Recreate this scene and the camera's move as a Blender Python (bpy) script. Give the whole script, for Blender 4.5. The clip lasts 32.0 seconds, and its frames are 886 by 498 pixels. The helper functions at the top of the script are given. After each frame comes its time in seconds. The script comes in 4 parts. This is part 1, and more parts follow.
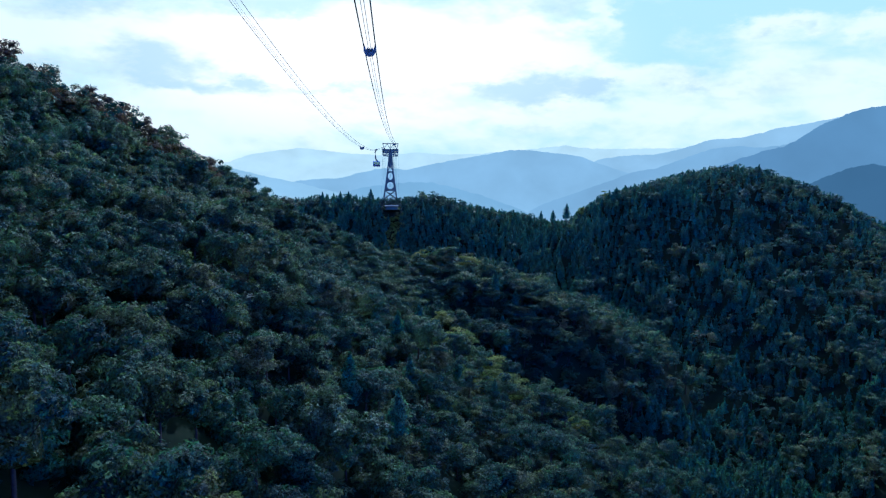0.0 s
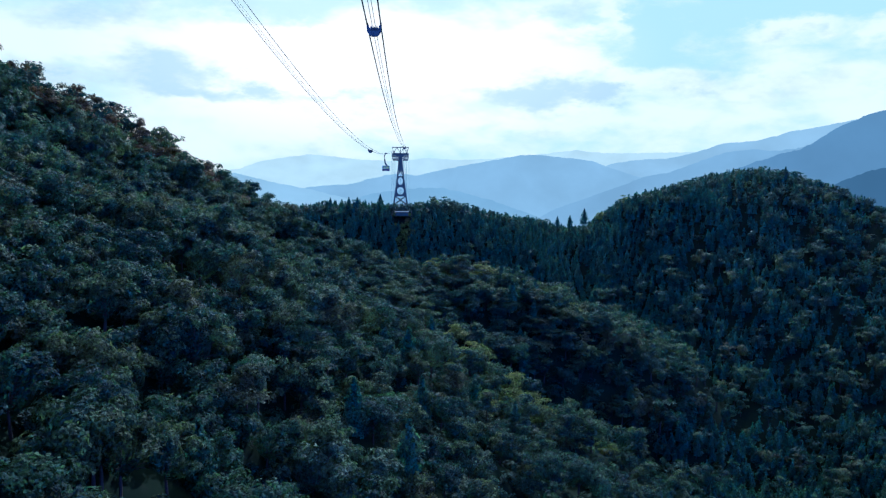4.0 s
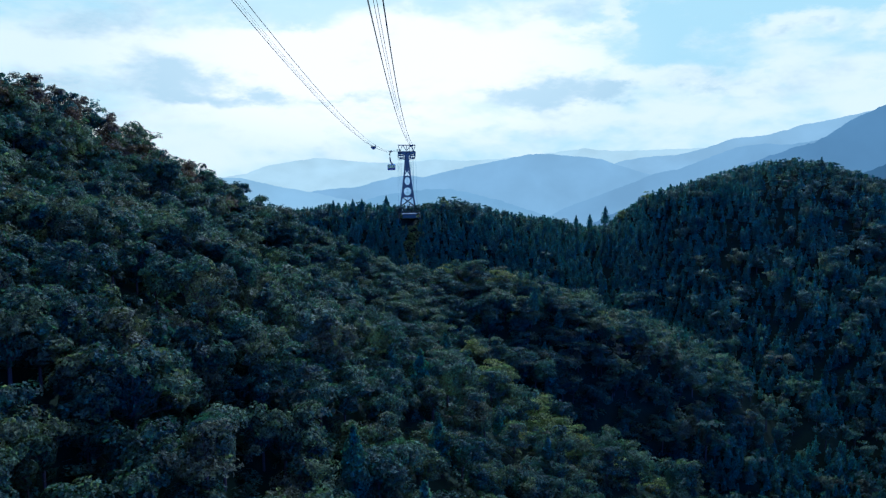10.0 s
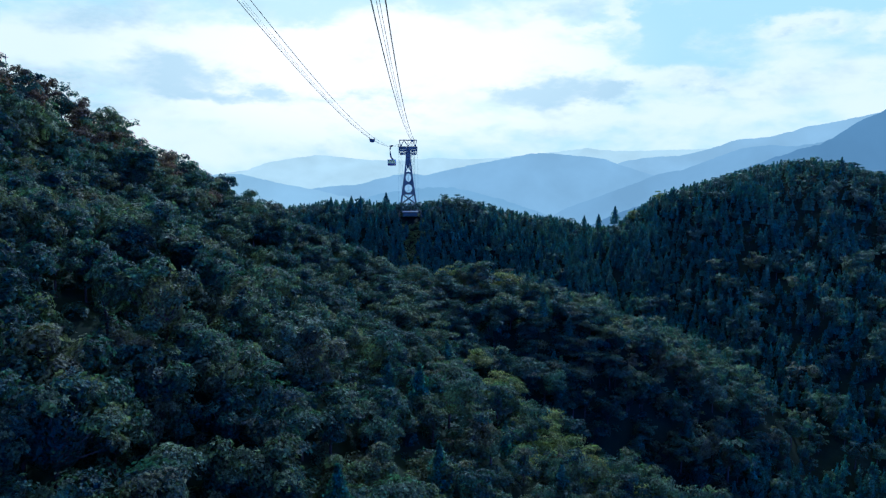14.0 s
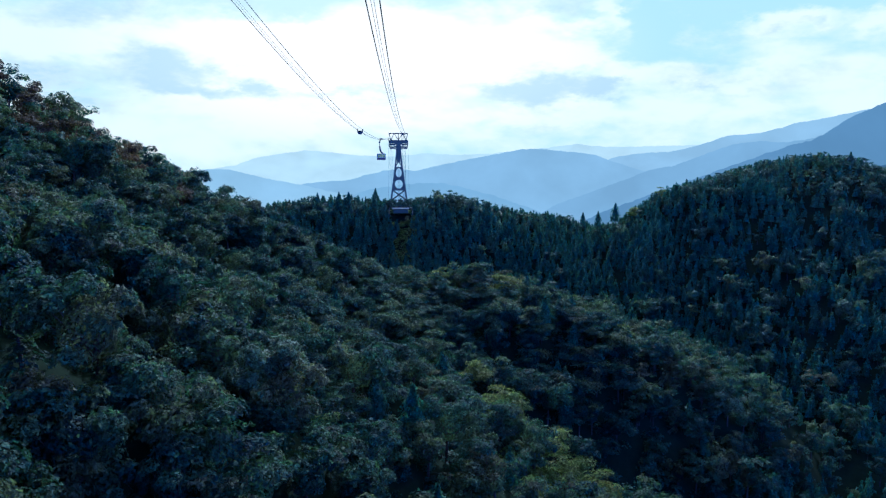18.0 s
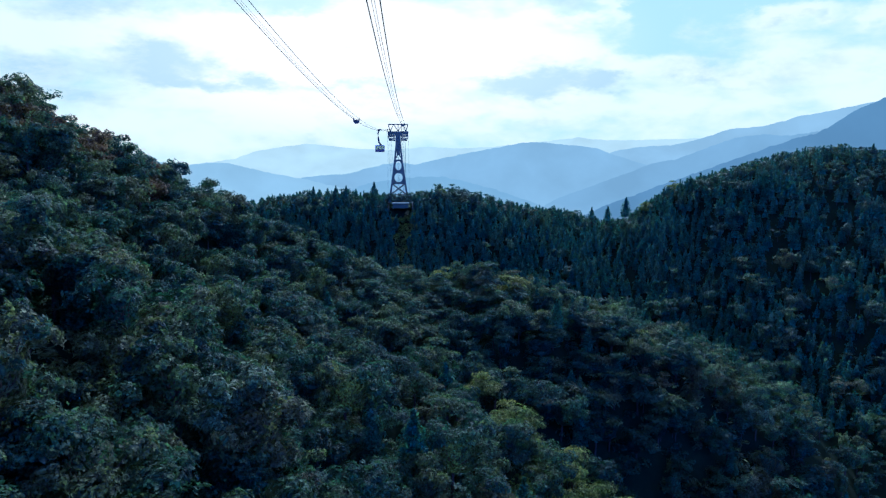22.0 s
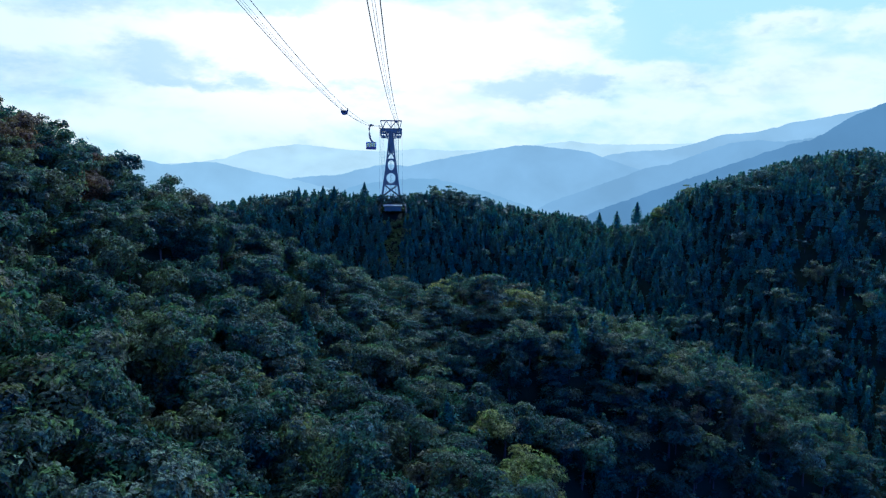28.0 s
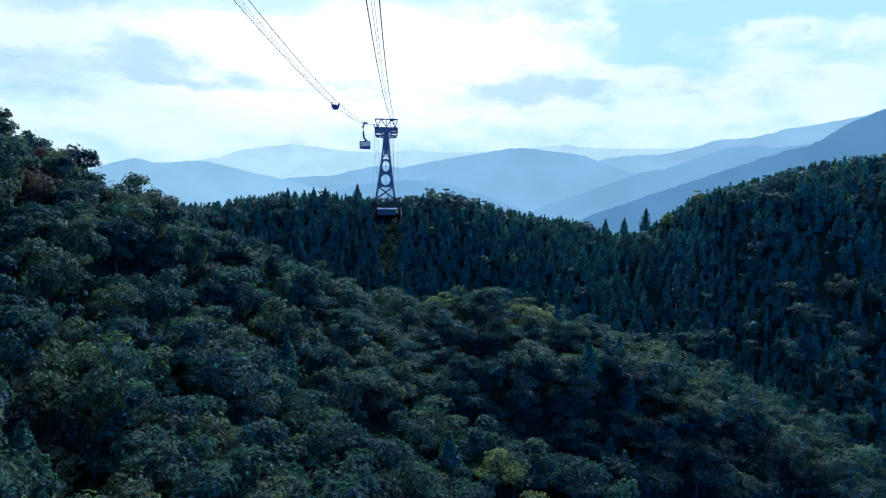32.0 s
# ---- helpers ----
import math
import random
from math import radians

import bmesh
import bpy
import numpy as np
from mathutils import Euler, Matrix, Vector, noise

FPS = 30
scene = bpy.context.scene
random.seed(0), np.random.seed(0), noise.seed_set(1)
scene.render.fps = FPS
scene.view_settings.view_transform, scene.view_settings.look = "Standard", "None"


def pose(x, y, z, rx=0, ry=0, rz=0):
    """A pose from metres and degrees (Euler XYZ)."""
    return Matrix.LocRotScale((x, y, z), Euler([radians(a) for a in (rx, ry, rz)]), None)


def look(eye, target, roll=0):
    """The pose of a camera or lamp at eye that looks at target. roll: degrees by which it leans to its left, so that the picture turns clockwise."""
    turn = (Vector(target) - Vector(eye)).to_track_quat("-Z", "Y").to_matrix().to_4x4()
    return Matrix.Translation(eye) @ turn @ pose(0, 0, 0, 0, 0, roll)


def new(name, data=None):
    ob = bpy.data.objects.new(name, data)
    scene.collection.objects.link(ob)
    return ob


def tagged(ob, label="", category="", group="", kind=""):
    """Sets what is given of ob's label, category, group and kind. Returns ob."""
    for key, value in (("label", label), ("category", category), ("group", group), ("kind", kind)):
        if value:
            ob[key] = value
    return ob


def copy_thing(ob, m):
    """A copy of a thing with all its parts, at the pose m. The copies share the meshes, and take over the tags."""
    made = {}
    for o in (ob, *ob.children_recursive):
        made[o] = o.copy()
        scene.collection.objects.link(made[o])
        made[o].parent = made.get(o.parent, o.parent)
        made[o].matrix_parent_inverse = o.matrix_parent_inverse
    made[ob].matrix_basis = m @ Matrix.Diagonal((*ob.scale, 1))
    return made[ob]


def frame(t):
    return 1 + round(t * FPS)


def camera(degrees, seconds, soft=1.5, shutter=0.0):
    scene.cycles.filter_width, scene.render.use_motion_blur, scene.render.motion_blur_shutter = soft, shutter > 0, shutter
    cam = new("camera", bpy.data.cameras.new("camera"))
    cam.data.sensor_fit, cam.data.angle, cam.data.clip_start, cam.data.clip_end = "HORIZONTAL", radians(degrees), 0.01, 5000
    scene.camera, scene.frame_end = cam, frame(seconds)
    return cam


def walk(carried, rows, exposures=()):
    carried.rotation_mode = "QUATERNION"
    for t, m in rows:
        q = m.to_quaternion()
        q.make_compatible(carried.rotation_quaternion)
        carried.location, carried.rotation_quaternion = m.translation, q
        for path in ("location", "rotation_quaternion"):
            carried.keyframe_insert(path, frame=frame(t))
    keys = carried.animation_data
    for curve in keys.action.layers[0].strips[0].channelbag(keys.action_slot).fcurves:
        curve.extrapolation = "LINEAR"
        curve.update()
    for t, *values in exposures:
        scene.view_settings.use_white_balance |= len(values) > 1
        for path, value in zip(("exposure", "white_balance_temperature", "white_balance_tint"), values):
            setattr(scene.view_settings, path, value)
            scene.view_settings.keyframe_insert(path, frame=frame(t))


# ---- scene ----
cam = camera(65.1, 32.0, soft=1.25)
PATH = [
    (0, (0.202, 2.904, 1.682), (0.353, 4.882, 1.429), 0.7),
    (0.5, (0.341, 5.006, 1.598), (0.487, 6.984, 1.345), 0.7),
    (1, (0.453, 7.218, 1.479), (0.596, 9.197, 1.228), 0.7),
    (1.5, (0.56, 9.436, 1.322), (0.701, 11.415, 1.073), 0.8),
    (2, (0.617, 11.68, 1.155), (0.755, 13.661, 0.912), 0.7),
    (2.5, (0.631, 13.981, 0.996), (0.763, 15.962, 0.758), 0.7),
    (3, (0.629, 16.375, 0.866), (0.758, 18.357, 0.628), 0.6),
    (3.5, (0.572, 18.86, 0.744), (0.695, 20.842, 0.506), 0.5),
    (5.5, (0.343, 28.878, -0.159), (0.464, 30.861, -0.393), -0.0),
    (6, (0.422, 31.407, -0.219), (0.542, 33.39, -0.453), 0.0),
    (6.5, (0.548, 33.848, -0.29), (0.663, 35.831, -0.525), 0.1),
    (7, (0.659, 36.162, -0.441), (0.769, 38.145, -0.676), 0.0),
    (7.5, (0.715, 38.42, -0.638), (0.824, 40.402, -0.878), -0.0),
    (8, (0.728, 40.85, -0.817), (0.835, 42.832, -1.064), -0.1),
    (8.5, (0.63, 43.481, -1.007), (0.732, 45.463, -1.259), -0.2),
    (9, (0.507, 46.348, -1.192), (0.611, 48.33, -1.442), -0.4),
    (9.5, (0.406, 49.116, -1.413), (0.506, 51.098, -1.656), -0.5),
    (10, (0.44, 51.656, -1.619), (0.537, 53.64, -1.852), -0.8),
    (10.5, (0.625, 53.921, -1.82), (0.723, 55.905, -2.046), -0.8),
    (11, (0.761, 56.172, -2.043), (0.856, 58.158, -2.258), -0.6),
    (11.5, (0.829, 58.495, -2.259), (0.926, 60.482, -2.465), -0.4),
    (12, (0.801, 60.869, -2.46), (0.897, 62.856, -2.665), -0.2),
    (12.5, (0.715, 63.211, -2.637), (0.807, 65.198, -2.844), -0.2),
    (13, (0.636, 65.52, -2.776), (0.727, 67.507, -2.991), -0.2),
    (13.5, (0.707, 67.805, -2.912), (0.8, 69.79, -3.137), -0.2),
    (14, (0.851, 70.097, -3.022), (0.945, 72.081, -3.259), -0.2),
    (14.5, (0.862, 72.462, -3.099), (0.96, 74.445, -3.344), -0.2),
    (16.5, (0.486, 82.74, -3.492), (0.6, 84.722, -3.734), -0.2),
    (17, (0.49, 85.033, -3.572), (0.608, 87.014, -3.815), -0.2),
    (17.5, (0.529, 87.241, -3.622), (0.647, 89.223, -3.867), -0.1),
    (18, (0.456, 89.551, -3.651), (0.579, 91.531, -3.9), -0.1),
    (18.5, (0.292, 91.896, -3.697), (0.419, 93.876, -3.95), -0.1),
    (19, (0.202, 94.225, -3.766), (0.33, 96.205, -4.02), -0.1),
    (19.5, (0.166, 96.566, -3.856), (0.293, 98.545, -4.111), -0.2),
    (20, (0.246, 98.892, -3.957), (0.375, 100.872, -4.214), -0.3),
    (20.5, (0.352, 101.149, -4.059), (0.481, 103.128, -4.317), -0.3),
    (21, (0.506, 103.428, -4.135), (0.633, 105.407, -4.397), -0.2),
    (21.5, (0.65, 105.688, -4.256), (0.775, 107.667, -4.521), -0.1),
    (22, (0.76, 108.016, -4.387), (0.882, 109.995, -4.654), -0.1),
    (22.5, (0.736, 110.441, -4.564), (0.859, 112.419, -4.836), -0.1),
    (23, (0.669, 112.881, -4.761), (0.79, 114.859, -5.035), -0.1),
    (23.5, (0.663, 115.408, -4.944), (0.784, 117.385, -5.216), -0.1),
    (24, (0.709, 117.926, -5.1), (0.832, 119.904, -5.371), -0.1),
    (24.5, (0.664, 120.446, -5.28), (0.789, 122.424, -5.547), -0.1),
    (25, (0.622, 122.948, -5.427), (0.749, 124.926, -5.692), 0.0),
    (25.5, (0.538, 125.351, -5.53), (0.671, 127.33, -5.789), 0.2),
    (27.5, (0.229, 134.684, -5.962), (0.372, 136.662, -6.22), 0.6),
    (28, (0.098, 137.168, -6.053), (0.247, 139.146, -6.313), 0.6),
    (28.5, (0.014, 139.637, -6.157), (0.165, 141.614, -6.42), 0.6),
    (29, (-0.071, 142.129, -6.249), (0.081, 144.106, -6.515), 0.7),
    (29.5, (-0.113, 144.638, -6.293), (0.041, 146.613, -6.564), 0.8),
    (30, (-0.153, 147.152, -6.303), (0.006, 149.127, -6.576), 0.9),
    (30.5, (-0.143, 149.588, -6.319), (0.02, 151.563, -6.589), 1.1),
    (31, (-0.143, 152.096, -6.351), (0.023, 154.071, -6.617), 1.3),
    (31.5, (-0.169, 154.492, -6.409), (0.0, 156.468, -6.669), 1.3),
    (32, (-0.18, 156.832, -6.454), (-0.012, 158.809, -6.708), 1.3),
]
walk(cam, [(t, look(eye, target, roll)) for t, eye, target, roll in PATH], [(0, 0.13, 3200, 10), (8, 0.13, 3200, 10), (11.5, -0.07, 3200, 10), (13, -0.03, 3200, 10), (15.5, 0.13, 3200, 10), (32, 0.13, 3200, 10)])

# ---- sky, sun, exposure ----
SUN_AZ, SUN_EL = 12.0, 35.0           # degrees: east of the line of travel, above the horizon
scene.view_settings.exposure = 0.0
world = bpy.data.worlds.new("sky")
scene.world = world
world.use_nodes = True
wn, wl = world.node_tree.nodes, world.node_tree.links
wn.clear()


def wnode(kind, **values):
    n = wn.new(kind)
    for key, value in values.items():
        n.inputs[key].default_value = value
    return n


sky = wn.new("ShaderNodeTexSky")
sky.sky_type = "NISHITA"
sky.sun_disc = False
sky.sun_elevation, sky.sun_rotation = radians(SUN_EL), radians(SUN_AZ)
sky.altitude, sky.air_density, sky.dust_density = 600, 0.8, 1.0
coord = wn.new("ShaderNodeTexCoord")
sep = wn.new("ShaderNodeSeparateXYZ")
wl.new(coord.outputs["Generated"], sep.inputs[0])


def wmath(op, a, b=None, c=None):
    """A chain link of the sky: numbers or sockets in, a socket out."""
    n = wn.new("ShaderNodeMath")
    n.operation = op
    for k, v in enumerate((a, b, c)):
        if v is None:
            continue
        if isinstance(v, (int, float)):
            n.inputs[k].default_value = v
        else:
            wl.new(v, n.inputs[k])
    return n.outputs[0]


def wsmooth(value, lo, hi):
    n = wnode("ShaderNodeMapRange", **{"From Min": lo, "From Max": hi, "To Min": 0.0, "To Max": 1.0})
    n.interpolation_type = "SMOOTHSTEP"
    wl.new(value, n.inputs["Value"])
    return n.outputs[0]


def wmix(fac, a, b):
    n = wn.new("ShaderNodeMix")
    n.data_type = "RGBA"
    wl.new(fac, n.inputs["Factor"])
    for key, v in (("A", a), ("B", b)):
        if isinstance(v, tuple):
            n.inputs[key].default_value = (*v, 1)
        else:
            wl.new(v, n.inputs[key])
    return n.outputs["Result"]


# bearing and height over the horizon, in degrees, ruffled so that the clouds get torn edges
bearing = wmath("MULTIPLY", wmath("ARCTAN2", sep.outputs["X"], sep.outputs["Y"]), 57.2958)
height = wmath("MULTIPLY", wmath("ARCSINE", sep.outputs["Z"]), 57.2958)
where = wn.new("ShaderNodeCombineXYZ")
wl.new(bearing, where.inputs["X"])
wl.new(wmath("MULTIPLY", height, 2.2), where.inputs["Y"])
ruffle = wnode("ShaderNodeTexNoise", Scale=0.17, Detail=7.0, Roughness=0.62)
wl.new(where.outputs[0], ruffle.inputs["Vector"])
ruffles = wn.new("ShaderNodeSeparateColor")
wl.new(ruffle.outputs["Color"], ruffles.inputs[0])
bearing2 = wmath("ADD", bearing, wmath("MULTIPLY", wmath("SUBTRACT", ruffles.outputs[0], 0.5), 12.0))
height2 = wmath("ADD", height, wmath("MULTIPLY", wmath("SUBTRACT", ruffles.outputs[1], 0.5), 4.6))


def banks(blobs):
    """The sum of soft-edged masses: bearing, height, half width, half height, amount."""
    total = None
    for a, e, wa, we, k in blobs:
        u = wmath("MULTIPLY", wmath("SUBTRACT", bearing2, a), 1 / wa)
        v = wmath("MULTIPLY", wmath("SUBTRACT", height2, e), 1 / we)
        r2 = wmath("MULTIPLY_ADD", u, u, wmath("MULTIPLY", v, v))
        g = wmath("MULTIPLY", wmath("EXPONENT", wmath("MULTIPLY", r2, -1.0)), k)
        total = g if total is None else wmath("ADD", total, g)
    return total


BRIGHT = [(-25.4, 8.8, 6.5, 1.2, 1.0), (-21.7, 9.7, 4.2, 1.1, 0.9), (-5.6, 7.4, 12.1, 2.8, 1.2), (-9.0, 9.8, 7.0, 1.2, 0.9), (-2.8, 10.8, 6.5, 1.0, 1.0), (8.1, 8.8, 7.5, 1.6, 1.2),
          (14.4, 7.7, 2.3, 0.7, 0.8), (28.3, 9.7, 3.5, 0.7, 1.0), (33.9, 9.5, 1.5, 1.0, 1.0), (21.2, 6.6, 3.7, 0.7, 0.9), (28.3, 6.4, 3.7, 0.7, 0.9), (33.6, 6.3, 2.3, 1.0, 0.9),
          (-4.7, 3.4, 13.1, 1.1, 0.8), (-18.5, 2.3, 5.6, 1.2, 0.7), (12.7, 3.4, 9.3, 0.7, 0.6), (25.3, 4.1, 12.1, 0.9, 0.7), (17.3, 11.7, 1.1, 1.3, 0.9), (12.6, 10.9, 4.2, 0.4, 0.8)]
GREY = [(-18.7, 7.0, 4.7, 1.2, 1.0), (-27.3, 6.0, 5.1, 1.4, 0.7), (-17.0, 5.8, 3.7, 0.6, 0.8), (10.4, 5.8, 5.6, 1.0, 1.0), (16.2, 5.4, 2.1, 0.7, 0.9), (-12.2, 5.4, 3.7, 0.6, 0.8),
        (13.8, 12.1, 2.9, 0.8, 0.8), (23.7, 5.7, 2.3, 0.6, 0.7), (29.8, 9.2, 1.9, 0.4, 0.6), (-22.7, 10.9, 5.1, 1.0, 0.7), (-6.0, 5.6, 2.8, 0.4, 0.5), (-25.3, 4.1, 5.6, 0.6, 0.5), (-0.1, 5.2, 5.6, 0.4, 0.3)]
CLEAR = [(21.7, 10.3, 5.1, 2.8, 0.75), (31.6, 11.3, 6.1, 1.2, 1.0), (-11.1, 12.0, 5.6, 1.5, 0.9), (-0.1, 13.1, 7.9, 0.7, 0.8), (19.5, 8.7, 3.3, 1.2, 0.7), (-27.3, 11.1, 4.2, 1.4, 0.4),
         (26.2, 11.9, 5.6, 1.1, 1.0), (-7.2, 11.2, 3.7, 0.7, 0.5)]
puffs = wnode("ShaderNodeTexNoise", Scale=0.16, Detail=8.0, Roughness=0.6, Distortion=0.3)
wl.new(where.outputs[0], puffs.inputs["Vector"])
drift = wmath("MULTIPLY", wmath("SUBTRACT", puffs.outputs["Fac"], 0.5), 3.2)
cover = wsmooth(wmath("ADD", wmath("ADD", wmath("SUBTRACT", banks(BRIGHT), banks(CLEAR)), 0.42), drift), -0.45, 1.15)
shade = wsmooth(wmath("ADD", banks(GREY), wmath("MULTIPLY", wmath("SUBTRACT", ruffles.outputs[2], 0.5), 2.6)), 0.05, 1.1)
# thin cloud glows brightest where it hides the sun's side of the sky
glare = wsmooth(wmath("ADD", wmath("POWER", wmath("MULTIPLY", wmath("ADD", bearing, 2.0), 1 / 24), 2.0), wmath("POWER", wmath("MULTIPLY", wmath("SUBTRACT", height, 8.5), 1 / 8), 2.0)), 1.0, 0.1)
lit = wmix(glare, (1.58, 0.985, 0.362), (1.98, 1.13, 0.407))
clouds = wmix(shade, wmix(cover, wmix(glare, (1.04, 0.82, 0.352), (1.34, 0.93, 0.365)), lit), wmix(glare, (1.01, 0.73, 0.318), (1.21, 0.83, 0.343)))
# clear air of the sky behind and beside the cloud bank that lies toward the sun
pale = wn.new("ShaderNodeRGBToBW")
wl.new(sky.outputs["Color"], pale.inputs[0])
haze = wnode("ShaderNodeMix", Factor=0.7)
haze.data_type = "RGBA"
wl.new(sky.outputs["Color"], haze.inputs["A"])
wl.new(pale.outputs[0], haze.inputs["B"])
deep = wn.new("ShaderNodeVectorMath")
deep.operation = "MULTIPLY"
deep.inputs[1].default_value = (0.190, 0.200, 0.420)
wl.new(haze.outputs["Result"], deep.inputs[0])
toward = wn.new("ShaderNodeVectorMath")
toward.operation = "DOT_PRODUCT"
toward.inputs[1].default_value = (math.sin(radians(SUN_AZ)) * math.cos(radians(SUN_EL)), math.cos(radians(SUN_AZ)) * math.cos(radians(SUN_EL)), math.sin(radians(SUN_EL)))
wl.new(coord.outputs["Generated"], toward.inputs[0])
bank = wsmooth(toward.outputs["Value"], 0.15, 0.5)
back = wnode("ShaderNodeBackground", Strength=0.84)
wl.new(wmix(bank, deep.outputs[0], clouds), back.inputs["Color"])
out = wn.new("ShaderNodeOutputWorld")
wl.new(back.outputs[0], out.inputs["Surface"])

sun = new("sun", bpy.data.lights.new("sun", "SUN"))
sun.data.energy, sun.data.angle, sun.data.color = 5.0, radians(0.6), (1.0, 0.68, 0.32)
az, el = radians(SUN_AZ), radians(SUN_EL)
sun.matrix_world = look((0, 0, 300), (-300 * math.sin(az) * math.cos(el), -300 * math.cos(az) * math.cos(el), 300 - 300 * math.sin(el)))


# ---- materials ----
def material(name, rough=0.7, metal=0.0, spec=0.5):
    m = bpy.data.materials.new(name)
    m.use_nodes = True
    b = m.node_tree.nodes["Principled BSDF"]
    b.inputs["Roughness"].default_value = rough
    b.inputs["Metallic"].default_value = metal
    b.inputs["Specular IOR Level"].default_value = spec
    return m, m.node_tree.nodes, m.node_tree.links, b


def ramp(nodes, stops):
    r = nodes.new("ShaderNodeValToRGB")
    while len(r.color_ramp.elements) < len(stops):
        r.color_ramp.elements.new(0.5)
    for e, (p, c) in zip(r.color_ramp.elements, stops):
        e.position, e.color = p, (*c, 1)
    return r


def mottled(name, stops, scale, rough=0.75, metal=0.0, bump=0.3, fine=6.0, spec=0.5):
    """A surface whose colour wanders between stops at two sizes, with a little relief."""
    m, n, l, b = material(name, rough, metal, spec)
    pos = n.new("ShaderNodeNewGeometry")
    big = n.new("ShaderNodeTexNoise")
    big.inputs["Scale"].default_value, big.inputs["Detail"].default_value = scale, 6
    l.new(pos.outputs["Position"], big.inputs["Vector"])
    small = n.new("ShaderNodeTexNoise")
    small.inputs["Scale"].default_value, small.inputs["Detail"].default_value = scale * fine, 4
    l.new(pos.outputs["Position"], small.inputs["Vector"])
    mix = n.new("ShaderNodeMath")
    mix.operation = "MULTIPLY_ADD"
    mix.inputs[1].default_value = 0.45
    l.new(small.outputs["Fac"], mix.inputs[0])
    half = n.new("ShaderNodeMath")
    half.operation = "MULTIPLY"
    half.inputs[1].default_value = 0.55
    l.new(big.outputs["Fac"], half.inputs[0])
    l.new(half.outputs[0], mix.inputs[2])
    r = ramp(n, stops)
    l.new(mix.outputs[0], r.inputs[0])
    l.new(r.outputs[0], b.inputs["Base Color"])
    bm = n.new("ShaderNodeBump")
    bm.inputs["Strength"].default_value = bump
    l.new(small.outputs["Fac"], bm.inputs["Height"])
    l.new(bm.outputs[0], b.inputs["Normal"])
    return m


def leaves(name, stops, cell, rough=0.6, through_light=0.36, leaf=0.33, fill=0.57, gloss=0.14):
    """Foliage: one hue for each tree-sized cell, a little change from spray to spray, light passing through."""
    m, n, l, b = material(name, rough, 0.0, gloss)
    pos = n.new("ShaderNodeNewGeometry")
    cells = n.new("ShaderNodeTexVoronoi")
    cells.inputs["Scale"].default_value = 1.0 / cell
    l.new(pos.outputs["Position"], cells.inputs["Vector"])
    sepc = n.new("ShaderNodeSeparateColor")
    l.new(cells.outputs["Color"], sepc.inputs[0])
    info = n.new("ShaderNodeObjectInfo")
    wide = n.new("ShaderNodeTexNoise")
    wide.inputs["Scale"].default_value = 0.018
    l.new(pos.outputs["Position"], wide.inputs["Vector"])
    add = n.new("ShaderNodeMath")
    add.operation = "ADD"
    l.new(sepc.outputs[0], add.inputs[0])
    l.new(info.outputs["Random"], add.inputs[1])
    frac = n.new("ShaderNodeMath")
    frac.operation = "FRACT"
    l.new(add.outputs[0], frac.inputs[0])
    push = n.new("ShaderNodeMath")
    push.operation = "MULTIPLY_ADD"
    push.inputs[1].default_value = 0.75
    l.new(frac.outputs[0], push.inputs[0])
    quarter = n.new("ShaderNodeMath")
    quarter.operation = "MULTIPLY"
    quarter.inputs[1].default_value = 0.25
    l.new(wide.outputs["Fac"], quarter.inputs[0])
    l.new(quarter.outputs[0], push.inputs[2])
    r = ramp(n, stops)
    l.new(push.outputs[0], r.inputs[0])
    hsv = n.new("ShaderNodeHueSaturation")
    l.new(r.outputs[0], hsv.inputs["Color"])
    val = n.new("ShaderNodeMapRange")
    val.inputs["To Min"].default_value, val.inputs["To Max"].default_value = 0.5, 1.5
    l.new(pos.outputs["Random Per Island"], val.inputs["Value"])
    tuft = n.new("ShaderNodeTexNoise")
    tuft.inputs["Scale"].default_value, tuft.inputs["Detail"].default_value = 2.2, 4
    l.new(pos.outputs["Position"], tuft.inputs["Vector"])
    dapple = n.new("ShaderNodeMapRange")
    dapple.inputs["From Min"].default_value, dapple.inputs["From Max"].default_value = 0.3, 0.7
    dapple.inputs["To Min"].default_value, dapple.inputs["To Max"].default_value = 0.2, 1.8
    l.new(tuft.outputs["Fac"], dapple.inputs["Value"])
    both = n.new("ShaderNodeMath")
    both.operation = "MULTIPLY"
    l.new(val.outputs[0], both.inputs[0])
    l.new(dapple.outputs[0], both.inputs[1])
    l.new(both.outputs[0], hsv.inputs["Value"])
    rise = n.new("ShaderNodeBump")
    rise.inputs["Strength"].default_value, rise.inputs["Distance"].default_value = 1.0, 1.0
    l.new(tuft.outputs["Fac"], rise.inputs["Height"])
    l.new(rise.outputs[0], b.inputs["Normal"])
    l.new(hsv.outputs[0], b.inputs["Base Color"])
    tr = n.new("ShaderNodeBsdfTranslucent")
    # light that has passed through a leaf is yellower than light that it throws back
    warm = n.new("ShaderNodeVectorMath")
    warm.operation = "MULTIPLY"
    warm.inputs[1].default_value = (1.65, 1.8, 0.95)
    l.new(hsv.outputs[0], warm.inputs[0])
    l.new(warm.outputs[0], tr.inputs["Color"])
    mx = n.new("ShaderNodeMixShader")
    mx.inputs[0].default_value = through_light
    l.new(b.outputs[0], mx.inputs[1])
    l.new(tr.outputs[0], mx.inputs[2])
    # each spray is ragged: small gaps between its leaves
    gaps = n.new("ShaderNodeTexVoronoi")
    gaps.inputs["Scale"].default_value = 1.0 / leaf
    l.new(pos.outputs["Position"], gaps.inputs["Vector"])
